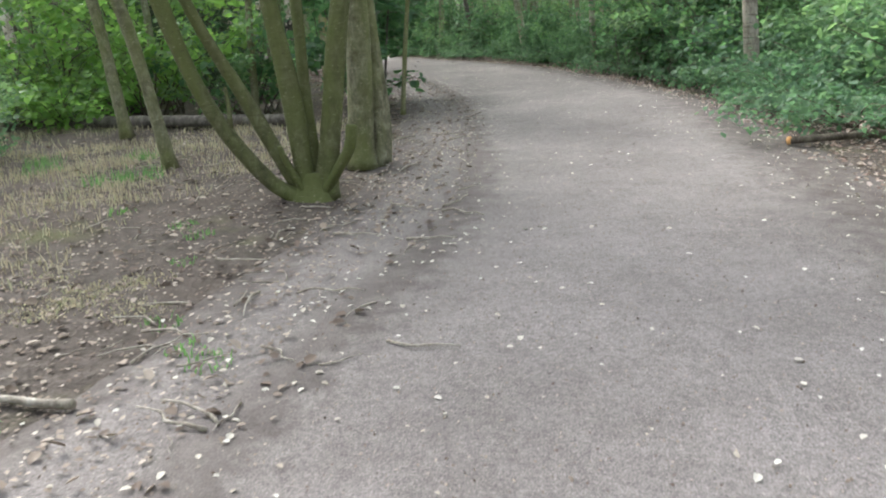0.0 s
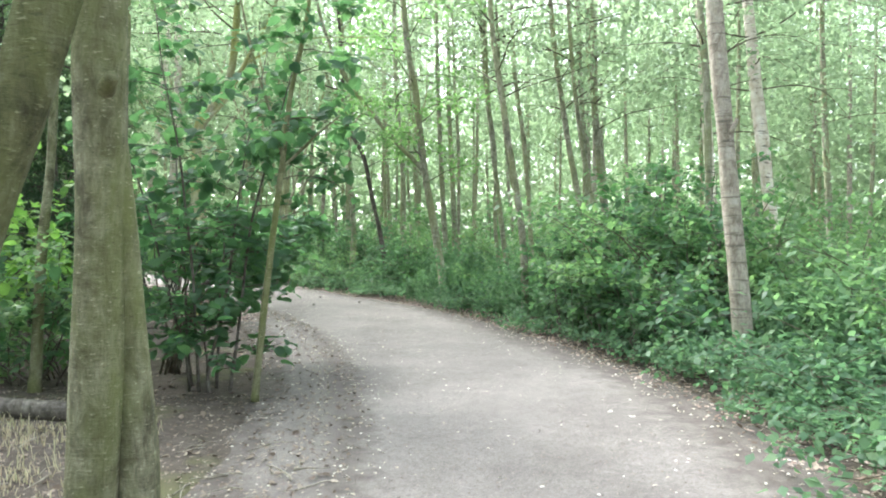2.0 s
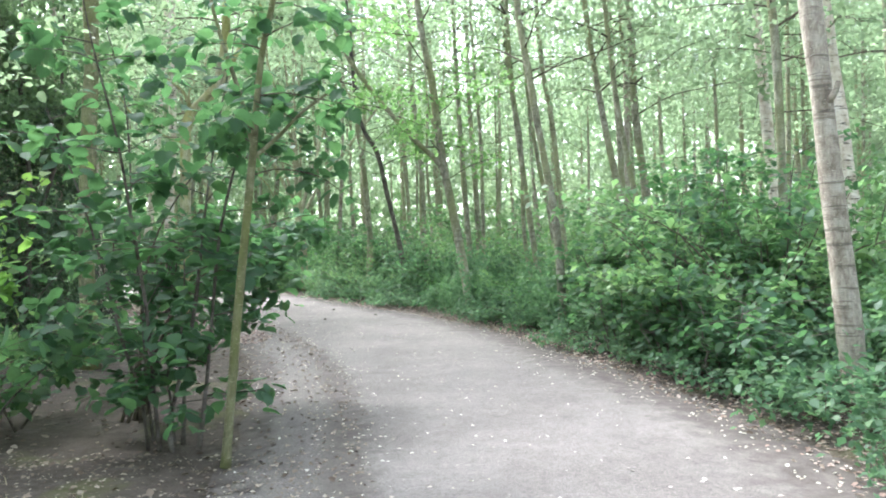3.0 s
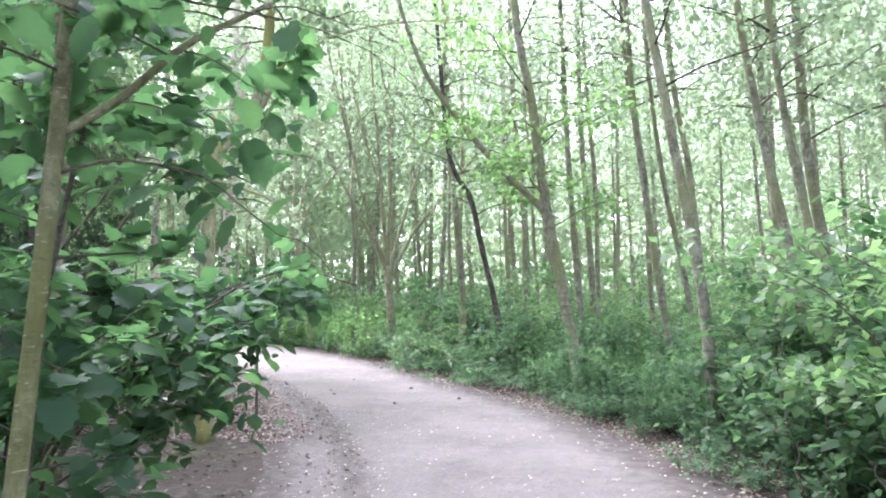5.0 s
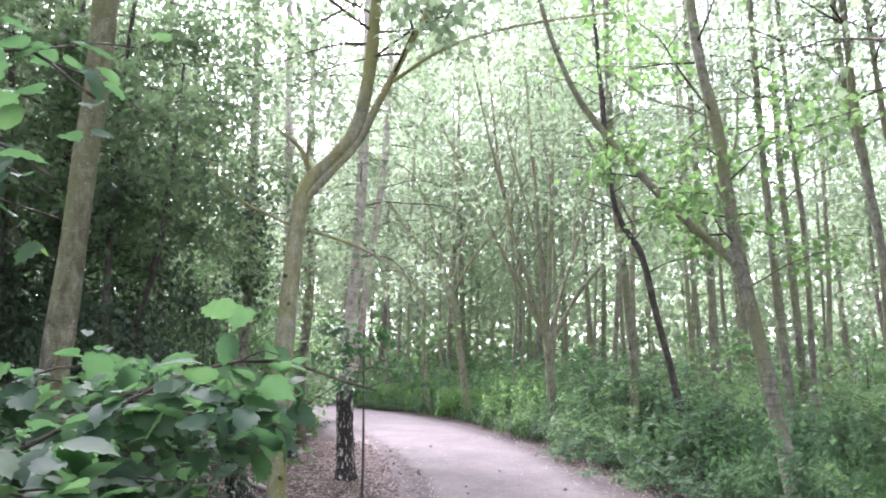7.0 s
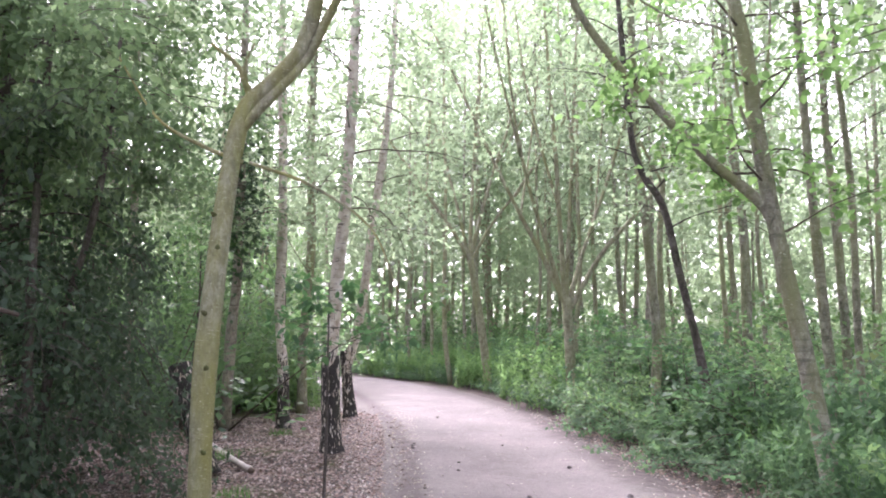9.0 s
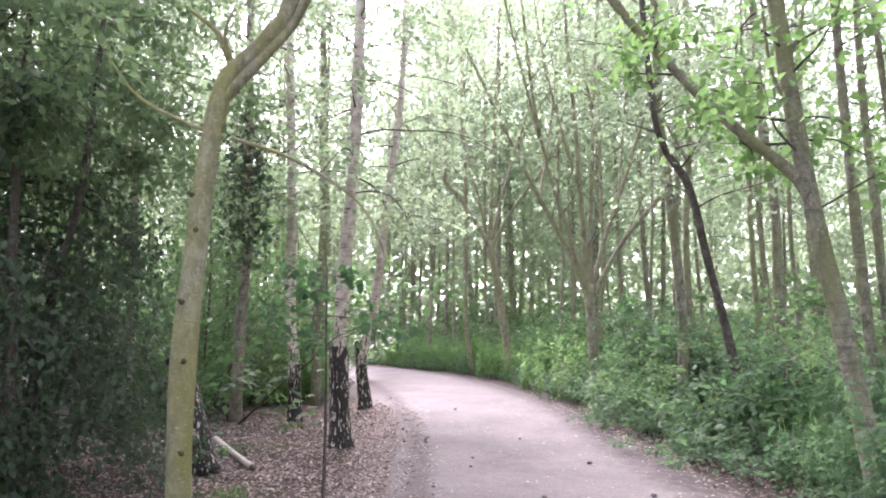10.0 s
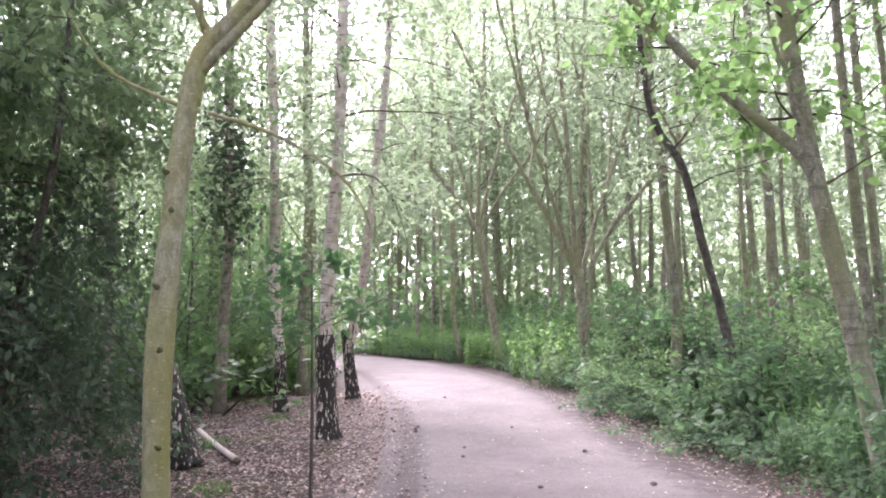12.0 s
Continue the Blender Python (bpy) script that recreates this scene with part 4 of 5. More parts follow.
for k, (x, y, s) in enumerate(((-12.9, 24.6, 0.8), (-14.2, 24.0, 1.1), (-16.4, 27.2, 1.2), (-17.4, 25.0, 1.3), (-11.8, 19.0, 0.9), (-13.6, 17.8, 1.2), (-15.4, 20.8, 1.3), (-18.6, 28.6, 1.2), (-12.2, 21.6, 0.8))):
    copy_thing(YOUNG[k % 2], Matrix.LocRotScale((x, y, 0), Euler((0, 0, k * 1.7)), (s, s, s)))
YOUNG[0].location, YOUNG[1].location = (-13.2, 22.8, 0), (-16.2, 23.0, 0)

# far woods that close the view all round
rng = np.random.default_rng(260)
n = 72000
a, d = rng.uniform(0, 2 * math.pi, n), rng.uniform(46, 84, n)
h = 18 * rng.beta(1.0, 1.5, n)
lumpy = np.array([noise.noise((float(p) * 9, float(q) * 0.25, 0.0)) for p, q in zip(a, h)])
keep = lumpy > -0.26 - 0.4 * (h < 6)
far = np.stack([d * np.cos(a) - 4, d * np.sin(a) + 14, h + 0.2], 1)[keep]
a, d, h = rng.uniform(0, 2 * math.pi, 95000), rng.uniform(44, 62, 95000), 12 * rng.beta(1.0, 1.15, 95000)
far = np.concatenate([far, np.stack([d * np.cos(a) - 4, d * np.sin(a) + 14, h + 0.2], 1)])
tagged(mesh_object("far_woods", *blades(far, 0.62, rng, 0.3, 0.8, False, 1.4), LEAF_CANOPY), "pale green foliage of the wood far off", "woods", kind="stuff")

# ---- undergrowth ----


def add_leaves(ob, at, size, mat, rng, count, wide, droop, shape="toothed"):
    """Broad leaves: some hundred single ones, the rest joined."""
    single = [mesh_object("leaf", *blades([(0, 0, 0)], size, rng, 0.0, wide, shape, 0.12, heading=0.0), mat) for _ in range(4)]
    pick = rng.permutation(len(at))
    for i, p in enumerate(at[pick[:count]]):
        one = single[i] if i < 4 else single[i % 4].copy()
        if i >= 4:
            scene.collection.objects.link(one)
        one.parent, one.location = ob, p
        one.rotation_euler = (rng.normal(0, 0.33), rng.normal(droop, 0.3), rng.uniform(0, 6.28))
    part("foliage", blades(at[pick[count:]], size, rng, droop, wide, shape, 0.38), mat, ob)["kind"] = "stuff"


def bush(name, place, height, radius, stems, per, size, mat, wood_mat, label, category, group, seed, rise=1.1, sag=0.9, rounded=True, twigs=3, wide=0.66, droop=0.25, apart=0, clear=0.0, foot=0.02):
    """A shrub of arching stems from one root, with leaves along them."""
    rng = np.random.default_rng(seed)
    ob = thing(name, place, label, category, group)
    wood, mains, spots = [], [], []
    for k in range(stems):
        yaw = k * 2.4 + rng.uniform(-0.5, 0.5)
        start = np.array((rng.normal(0, radius * 0.12), rng.normal(0, radius * 0.12), -0.03))
        el = rise * rng.uniform(0.75, 1.15)
        main = sprig(start, yaw, math.hypot(height, radius) * rng.uniform(0.6, 1.15), rng, el, sag, 7)
        main = [np.array((p[0], p[1], max(p[2], 0.03 * i))) for i, p in enumerate(main)]
        if clear:
            main = [p for i, p in enumerate(main) if i < 2 or off_path(place[0] + p[0], place[1] + p[1])[0] > clear]
            while len(main) < 7:
                main.append(main[-1] + (main[-1] - main[-2]) * (0.2, 0.2, 0.6) * 0.5)
        mains.append(tube(main, 0.006 + 0.004 * height, 0.003, 5 if apart else 3, 2 if apart else 1))
        spots.append(along(main, per, rng, 0.2, size * 0.8))
        for _ in range(twigs):
            i = rng.integers(1, 7)
            side = sprig(main[i], yaw + rng.uniform(-1.4, 1.4), radius * rng.uniform(0.3, 0.7), rng, 0.5, 0.7, 4)
            side = [np.array((p[0], p[1], max(p[2], 0.02))) for p in side]
            if clear and any(off_path(place[0] + p[0], place[1] + p[1])[0] < clear for p in side):
                continue
            if apart or (k + i) % 3 == 0:
                wood.append(tube(side, 0.004, 0.002, 3, 1))
            spots.append(along(side, per, rng, 0.1, size * 0.7))
    at = np.concatenate(spots)
    at = at[at[:, 2] > foot]
    if clear:
        at = at[[off_path(place[0] + p[0], place[1] + p[1])[0] > clear for p in at]]
    if apart:
        for g in mains:
            part("stem", g, wood_mat, ob)
        add_leaves(ob, at, size, mat, rng, apart, wide, droop)
    else:
        part("foliage", blades(at, size, rng, droop, wide, rounded), mat, ob)["kind"] = "stuff"
    part("stemwork", joined(wood if apart else mains + wood), wood_mat, ob)["kind"] = "stuff"
    return ob


def layered_hazel(place, height, stems, seed, label, single=220, size=0.1, shape="toothed", tiers=5.2):
    """Thin upright stems from one root with flat tiers of broad leaves."""
    rng = np.random.default_rng(seed)
    ob = thing("hazel_bush", place, label, "shrub", "hazels")
    wood, spots = [], []
    for k in range(stems):
        a, tall = k * 2.4, height * (1 if k < 4 else rng.uniform(0.35, 0.8))
        foot = np.array((0.14 * math.cos(a), 0.14 * math.sin(a), -0.03)) * rng.uniform(0.3, 1.9)
        out = rng.uniform(0.1, 0.28)
        line = [foot + np.array((math.cos(a) * out * f ** 1.4 * tall, math.sin(a) * out * f ** 1.4 * tall, tall * f)) + rng.normal(0, 0.018, 3) for f in np.linspace(0, 1, 7)]
        part("stem", tube(line, rng.uniform(0.011, 0.018), 0.004, 7, 3, 0.2, 0.08, rng), BARK_DARK, ob)
        fine = smooth_line(line, 5)
        for i in range(int(tall * tiers)):
            z = 0.3 + (tall - 0.3) * (i + rng.uniform(0, 1)) / int(tall * tiers)
            p = fine[np.argmin(np.abs(fine[:, 2] - z))]
            reach = rng.uniform(0.35, 0.95) * (1.05 if z < 2.4 else 0.8)
            arm = sprig(p, i * 2.4 + a + rng.uniform(-0.5, 0.5), reach, rng, 0.35, 0.6, 5)
            arm = [q for q in arm if off_path(place[0] + q[0], place[1] + q[1])[0] > (1.95 if 1.1 < q[2] < 1.7 else 1.7)]
            if len(arm) < 3:
                continue
            wood.append(tube(arm, 0.005, 0.002, 4, 1))
            spots.append(along(arm, int(8 + reach * 17), rng, 0.25, 0.06))
    at = np.concatenate(spots)
    at = at[at[:, 2] > 0.12]
    add_leaves(ob, at, size, LEAF_HAZEL, rng, single, 0.85, 0.2, shape)
    part("stemwork", joined(wood), BARK_DARK, ob)["kind"] = "stuff"


def nettles(place, seed, label="patch of tall green nettles", height=0.9, mat=None):
    rng = np.random.default_rng(seed)
    ob = thing("nettle_clump", place, label, "nettles", "nettles beside the path")
    wood, at, size = [], [], []
    for k in range(24):
        r, a = 0.55 * math.sqrt(rng.uniform()), rng.uniform(0, 6.28)
        foot = np.array((r * math.cos(a), r * math.sin(a), -0.02))
        h = height * rng.uniform(0.55, 1.1)
        lean = rng.normal(0, 0.12, 2)
        tip = foot + (lean[0], lean[1], h)
        wood.append(tube([foot, (foot + tip) / 2 + (0, 0, 0.02), tip], 0.004, 0.002, 3, 1))
        for i in range(10):
            f = 0.2 + 0.8 * i / 9
            for _ in range(4):
                at.append(foot + (tip - foot) * f + rng.normal(0, 0.02, 3))
    part("stemwork", joined(wood), mat or LEAF_NETTLE, ob)["kind"] = "stuff"
    part("foliage", blades(at, 0.088, rng, 0.45, 0.5, False), mat or LEAF_NETTLE, ob)["kind"] = "stuff"
    return ob


BRAMBLES = [bush("bramble_bush", (80, -60 + 3 * k, 0), h, r, 14, 25, 0.078, LEAF_BRAMBLE, BARK_TWIG, "low bramble bush with dark green leaves", "bramble", "brambles beside the path", 300 + k, 0.95, 1.5, False)
            for k, (h, r) in enumerate([(0.6, 0.8), (0.75, 0.9), (0.5, 0.9), (0.9, 0.9)])]
NETTLES = [nettles((84, -60 + 3 * k, 0), 320 + k, height=h) for k, h in enumerate((0.8, 1.0, 1.15))]
FRESH = [nettles((86, -60 + 3 * k, 0), 326 + k, "patch of bright fresh green nettles along the bend", h, LEAF_FRESH) for k, h in enumerate((0.9, 1.1))]
SHRUBS = [bush("leafy_shrub", (88, -60 + 4 * k, 0), h, r, 14, 32, 0.095, LEAF_SHRUB, BARK_TWIG, "leafy green shrub of the wood's undergrowth", "shrub", "shrubs of the undergrowth", 340 + k, 1.2, 0.8, False)
          for k, (h, r) in enumerate([(1.5, 1.1), (2.0, 1.3), (1.1, 1.2)])]


def set_out(kinds, x, y, rng, low=0.8, high=1.25):
    s = rng.uniform(low, high)
    copy_thing(kinds[rng.integers(len(kinds))], Matrix.LocRotScale((x, y, ground_height(x, y)), Euler((0, 0, rng.uniform(0, 6.28))), (s, s, s * rng.uniform(0.9, 1.1))))


rng = np.random.default_rng(400)
# right verge, row by row from the path's edge
run = 0.0
for i in range(16, len(RIGHT) - 14):
    a, b = RIGHT[i], RIGHT[i + 1]
    step = float(np.linalg.norm(b - a))
    nrm = np.array((b[1] - a[1], a[0] - b[0])) / step
    run += step
    if a[1] < 4.5:
        continue
    near = 1.5 if a[1] < 8.3 else 0.85 if a[1] < 10 else 0.9
    if run >= 0.5:
        run = 0.0
        q = a[:2] + nrm * rng.uniform(near, near + 0.35)
        set_out(BRAMBLES if a[1] < 14 or rng.uniform() < 0.5 else NETTLES, *q, rng, 0.6, 0.95)
        q = a[:2] + nrm * rng.uniform(near + 0.9, near + 1.6)
        set_out(NETTLES if rng.uniform() < 0.6 else BRAMBLES, *q, rng, 0.9, 1.4)
        if rng.uniform() < 0.75:
            q = a[:2] + nrm * rng.uniform(near + 2.0, near + 3.5)
            set_out(SHRUBS if rng.uniform() < 0.6 and a[1] > 12.5 else NETTLES, *q, rng, 0.8, 1.15)
        if rng.uniform() < 0.7:
            q = a[:2] + nrm * rng.uniform(near + 4, near + 8)
            set_out(SHRUBS, *q, rng, 0.9, 1.15 if a[1] < 14 else 1.45)
# the dense shrub by the pale trunk
for x, y, s in ((3.0, 13.6, 1.0), (3.6, 14.4, 1.15), (2.6, 14.9, 0.95), (5.2, 12.9, 1.1), (5.5, 10.9, 1.1), (5.6, 8.8, 1.15), (5.3, 7.2, 1.0), (5.9, 6.2, 1.1), (1.3, 17.6, 0.7), (-5.4, 25.2, 0.75), (-4.2, 24.4, 0.7), (-3.2, 23.0, 0.6)):
    set_out(SHRUBS, x, y, rng, s, s * 1.05)
# left side, beyond the litter clearing
for x, y in [(rng.uniform(-22, -9.5), rng.uniform(20.5, 30)) for _ in range(46)] + [(rng.uniform(-12, -2.6), rng.uniform(9.3, 14)) for _ in range(44)] + [(rng.uniform(-14, -4.5), rng.uniform(2, 9)) for _ in range(18)]:
    d, side = off_path(x, y)
    if d < 3.2:
        continue
    if (x > -10.5 and 15 < y < 23.2) or (x > -7.2 and y > 10.8) or (x > -7.5 and 8.8 < y < 10.4):
        continue
    set_out(SHRUBS if rng.uniform() < 0.7 else BRAMBLES, x, y, rng, 0.7, 1.15)
thicket = 0
while thicket < 64:
    x, y = rng.uniform(-34, 22), rng.uniform(14, 46)
    d, side = off_path(x, y)
    away = math.hypot(x - 0.5, y - 10)
    if d < 3.0 or away < 15 or away > 42 or math.hypot(x + 7, y - 30) < 9 or (-10.5 < x and side < 0 and y < 24):
        continue
    set_out(SHRUBS, x, y, rng, 1.3, 2.3)
    thicket += 1
bend = 0
while bend < 95:
    x, y = rng.uniform(-21, -6.5), rng.uniform(26, 41)
    d, side = off_path(x, y)
    if side < 0 or not 2.1 < d < 6.5:
        continue
    set_out(FRESH, x, y, rng, 0.85, 1.25)
    bend += 1
for k, ob in enumerate(BRAMBLES + NETTLES + SHRUBS + FRESH):
    x, y = [(4.3, 9.3), (4.0, 7.7), (3.9, 10.4), (3.6, 12.9), (1.9, 15.4), (0.9, 17.0), (-0.3, 18.9), (-13.5, 24.5), (-15.2, 27.0), (-12.4, 22.2), (-11.4, 33.4), (-14.2, 36.4)][k]
    ob.location = (x, y, ground_height(x, y))

# leafy layer behind the birches
for x, y, s in ((-11.6, 23.0, 0.9), (-11.3, 23.9, 0.7), (-12.6, 22.3, 1.0), (-12.9, 25.4, 0.9), (-13.4, 21.2, 1.0), (-12.2, 24.0, 1.2), (-13.8, 23.2, 1.2)):
    set_out(FRESH, x, y, rng, s, s * 1.1)
# hazel beside the path, and its neighbour
layered_hazel((-1.65, 10.15, 0), 3.3, 7, 501, "airy hazel bush with tiers of broad green leaves", 240, 0.112, tiers=5.6)
for k, (x, y, h) in enumerate([(-8.6, 29.6, 1.75), (-7.9, 29.3, 1.2), (-5.7, 27.0, 1.95), (-5.2, 26.2, 1.4), (-4.2, 25.2, 1.8), (-3.3, 24.4, 1.5), (-2.2, 22.9, 1.2), (2.5, 14.9, 2.0), (1.9, 16.2, 1.8), (3.2, 15.9, 2.5), (3.6, 14.3, 2.3)]):
    layered_hazel((x, y, 0), h, 6 if y > 20 else 8, 530 + k, "low dark green shrub with flat tiers of broad leaves", 40, shape=True)

for k, (x, y, h) in enumerate([(1.85, 14.3, 0.95), (2.35, 13.3, 1.0), (2.7, 12.2, 0.8)]):
    layered_hazel((x, y, 0), h, 7, 550 + k, "low spreading shrub with dark leaves in flat layers", 60, 0.085, "broad", 9.0)


def arching_hazel(place, tips, airy, seed):
    """A hazel whose few stems arch over and carry a flat layer of broad leaves."""
    rng = np.random.default_rng(seed)
    ob = thing("arching_hazel", place, "arching hazel with a low layer of broad dark green leaves", "shrub", "hazels")
    wood, spots = [], []
    for tip in tips + airy:
        t = np.array(tip) - np.array(place)
        line = [np.array((rng.normal(0, 0.06), rng.normal(0, 0.06), -0.02)), t * (0.2, 0.2, 0.55) + rng.normal(0, 0.04, 3), t * (0.5, 0.5, 0.93) + rng.normal(0, 0.05, 3), t * (0.78, 0.78, 1.06), t]
        part("stem", tube(line, 0.014, 0.004, 7, 4, rng=rng), BARK_TWIG, ob)
        full = smooth_line(line, 4)
        high = tip in airy
        spots.append(along(full, 9 if high else 40, rng, 0.75 if high else 0.45, 0.06))
        for _ in range(3 if high else 9):
            i = rng.integers(8, len(full) - 1)
            way = math.atan2(t[1], t[0]) + rng.uniform(-1.3, 1.3)
            side = sprig(full[i], way, rng.uniform(0.2, 0.45), rng, 0.15, 0.6, 4)
            side = [p for p in side if off_path(place[0] + p[0], place[1] + p[1])[0] > 1.5]
            if len(side) < 3:
                continue
            wood.append(tube(side, 0.004, 0.002, 4, 1))
            spots.append(along(side, 4 if high else 13, rng, 0.1, 0.05))
    at = np.concatenate(spots)
    at = at[(at[:, 2] > 0.75) & np.array([off_path(place[0] + p[0], place[1] + p[1])[0] > 1.5 for p in at])]
    add_leaves(ob, at, 0.095, LEAF_HAZEL, rng, 150, 0.8, 0.3)
    part("twigwork", joined(wood), BARK_TWIG, ob)["kind"] = "stuff"


arching_hazel((-2.4, 11.0, 0), [(-0.95, 11.8, 1.5), (-1.1, 11.3, 1.35), (-1.3, 12.3, 1.55), (-1.7, 12.6, 1.5), (-1.05, 10.95, 1.2), (-2.2, 12.4, 1.6), (-1.6, 11.7, 1.25), (-2.6, 12.0, 1.4), (-1.4, 10.8, 1.5),
                                (-1.9, 11.9, 1.1), (-1.5, 12.0, 1.3), (-2.9, 11.6, 1.7), (-1.35, 11.4, 0.95)],
              [(-1.0, 11.25, 2.1), (-1.25, 11.5, 2.4), (-0.98, 12.4, 1.62)], 502)
bush("hazel_bush", (-3.1, 10.3, 0), 1.4, 1.0, 8, 14, 0.11, LEAF_HAZEL, BARK_DARK, "small hazel bush with pale green leaves", "shrub", "hazels", 503, 1.1, 0.8, wide=0.8, droop=0.4, rounded="broad", apart=60, foot=0.2)

for k, (x, y, h) in enumerate([(-6.9, 9.9, 1.5), (-6.0, 10.9, 1.3), (-8.2, 9.4, 1.3), (-5.6, 9.2, 0.6), (-4.9, 10.4, 2.3), (-6.2, 12.2, 2.9), (-7.6, 11.4, 2.7)]):
    bush("young_maple", (x, y, 0), h, 0.9 if h < 2 else 1.3, 9 if h < 2 else 14, 16 if h < 2 else 26, 0.11, LEAF_BRIGHT, BARK_TWIG, "young maple with bright yellow-green leaves", "shrub", "young maples", 510 + k, 1.25, 0.8, wide=0.9, droop=0.3)


def evergreen():
    rng = np.random.default_rng(520)
    ob = thing("evergreen_tree", (-7.9, 15.6, 0), "dark dense small-leaved tree with a drooping skirt, its airy top standing in for other greener trees", "tree")
    part("trunk", tube([(0, 0, -0.05), (0.1, 0, 1.5), (0, 0.1, 4), (0.1, 0.1, 8)], 0.08, 0.03, 10, 6, 0.2, 0.1, rng), BARK_DARK, ob)
    for pts in ([(0.5, -0.5, -0.04), (0.55, -0.6, 0.9), (0.35, -0.75, 2.1), (0.5, -0.9, 4.2), (0.4, -1.0, 6.6)], [(0.9, 0.1, -0.04), (1.0, 0.0, 1.2), (1.15, -0.1, 2.6), (0.95, 0.05, 4.4), (1.2, 0.1, 6.8)],
                [(-0.2, -1.1, -0.04), (-0.1, -1.25, 1.3), (0.15, -1.4, 2.8), (0.1, -1.7, 5.6)], [(0.2, 0.5, -0.04), (0.7, 0.45, 1.6), (1.2, 0.5, 3.0), (1.35, 0.6, 5.2)]):
        part("limb", tube(pts, 0.055, 0.018, 9, 6, 0.2, 0.1, rng), BARK_DARK, ob)
    wood, mains, low, top = [], [], [], []
    for k in range(142):
        skirt = k < 74
        h = 0.3 + 2.7 * k / 74 if skirt else 2.9 + 3.2 * (k - 74) / 68
        yaw = k * 2.4 + rng.uniform(-0.4, 0.4)
        ln = (2.2 if skirt else 2.5) * rng.uniform(0.55, 1.05)
        main = sprig((0.3 if not skirt else 0.05, -0.2 if not skirt else 0.05, h), yaw, ln, rng, 0.5, 1.5 if skirt else 0.8, 7)
        main = [np.array((p[0], p[1], max(p[2], 0.06))) for p in main]
        mains.append(tube(main, 0.016, 0.004, 5, 2))
        spots = low if skirt else top
        spots.append(along(main, 60 if skirt or k > 108 else 80, rng, 0.25, 0.13))
        for _ in range(7):
            i = rng.integers(2, 7)
            side = sprig(main[i], yaw + rng.uniform(-1.3, 1.3), ln * rng.uniform(0.2, 0.45), rng, 0.0, 1.6 if skirt else 0.9, 5)
            side = [np.array((p[0], p[1], max(p[2], 0.05))) for p in side]
            wood.append(tube(side, 0.005, 0.002, 4, 1))
            spots.append(along(side, 42 if skirt or k > 108 else 70, rng, 0.0, 0.13))
    add_branches(ob, mains, wood, BARK_DARK, True)
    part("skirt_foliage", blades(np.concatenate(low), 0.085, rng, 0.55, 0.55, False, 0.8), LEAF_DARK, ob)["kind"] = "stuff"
    # lighter crown leaves, added in place of other, greener trees
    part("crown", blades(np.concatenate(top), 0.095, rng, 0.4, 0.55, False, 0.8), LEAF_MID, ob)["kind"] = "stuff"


evergreen()

# ---- logs, stakes and litter ----


def log(name, place, heading, length, r, mat, label, end=None):
    rng = np.random.default_rng(int(abs(place[0] * 100)))
    ob = thing(name, place, label, "log")
    c, s = math.cos(heading), math.sin(heading)
    bend = rng.normal(0, 0.03, 2)
    pts = [(0, 0, r), (c * length * 0.5 - s * bend[0], s * length * 0.5 + c * bend[0], r * 1.02), (c * length, s * length, r)]
    part("log", tube(pts, r, r * 0.85, 12, 6, 0, 0.05, rng), mat, ob)
    if end:
        part("cut_end", tube([(-c * 0.006, -s * 0.006, r), (-c * 0.002, -s * 0.002, r), (c * 0.012, s * 0.012, r)], r * 0.98, r * 1.0, 12, 1, 0, 0.04, rng), end, ob, "fresh orange sawn end")
    return ob


log("log", (3.22, 6.94, -0.01), 0.28, 1.5, 0.035, BARK_TWIG, "thin felled log with a fresh orange sawn end beside the path", CUT_WOOD)
log("log", (-6.48, 18.02, 0), math.radians(151), 2.5, 0.038, PALE_LOG, "thin pale birch log lying on brown leaf litter", LITTER_BROWN)
log("fallen_trunk", (-5.6, 9.2, 0), -0.12, 3.6, 0.09, BARK_DARK, "dark fallen trunk lying behind the trees")
stake = tree("thin_sapling", (-4.7, 17.3, 0), [(0, 0, -0.03), (0.02, 0, 0.7), (0, 0.02, 1.4), (-0.03, 0.05, 2.1)], 0.018, 0.007, BARK_DARK, "thin dark bare sapling standing in leaf litter", "sapling", seed=601, sides=7, flare=0.1,
             crown=[dict(low=1.35, high=2.1, length=0.95, count=10, rise=0.25, sag=0.4, radius=0.005, twigs=3, per_twig=9, loose=0.06)], leaf_size=0.085, leaf_mat=LEAF_HAZEL)

rng = np.random.default_rng(700)


def scatter(name, count, area, size, mat, label, category, keep, rounded=True, lift=0.012, droop=0.0, spread=0.16, wide=0.7):
    at = []
    while len(at) < count:
        x, y = rng.uniform(area[0], area[2]), rng.uniform(area[1], area[3])
        d, side = off_path(x, y)
        if not keep(x, y, d, side):
            continue
        at.append((x, y, surface_height(x, y) + 0.003 + lift * rng.uniform(0.1, 1)))
    ob = mesh_object(name, *blades(at, size, rng, droop, wide, rounded, spread), mat)
    return tagged(ob, label, category, kind="stuff")


scatter("path_litter", 1700, (-9, -1, 4, 27), 0.027, LITTER_PALE, "pale dry leaf flecks scattered over the gravel path", "leaf litter", lambda x, y, d, s: d < 1.7 and rng.uniform() < 0.35 + 0.65 * min(1, d / 1.4))
scatter("path_grit", 11000, (-1, 0, 4, 9), 0.012, LITTER_BROWN, "pale grit and leaf crumbs trodden into the gravel", "grit", lambda x, y, d, s: d < 2.0, rounded=False, lift=0.003, spread=0.35)
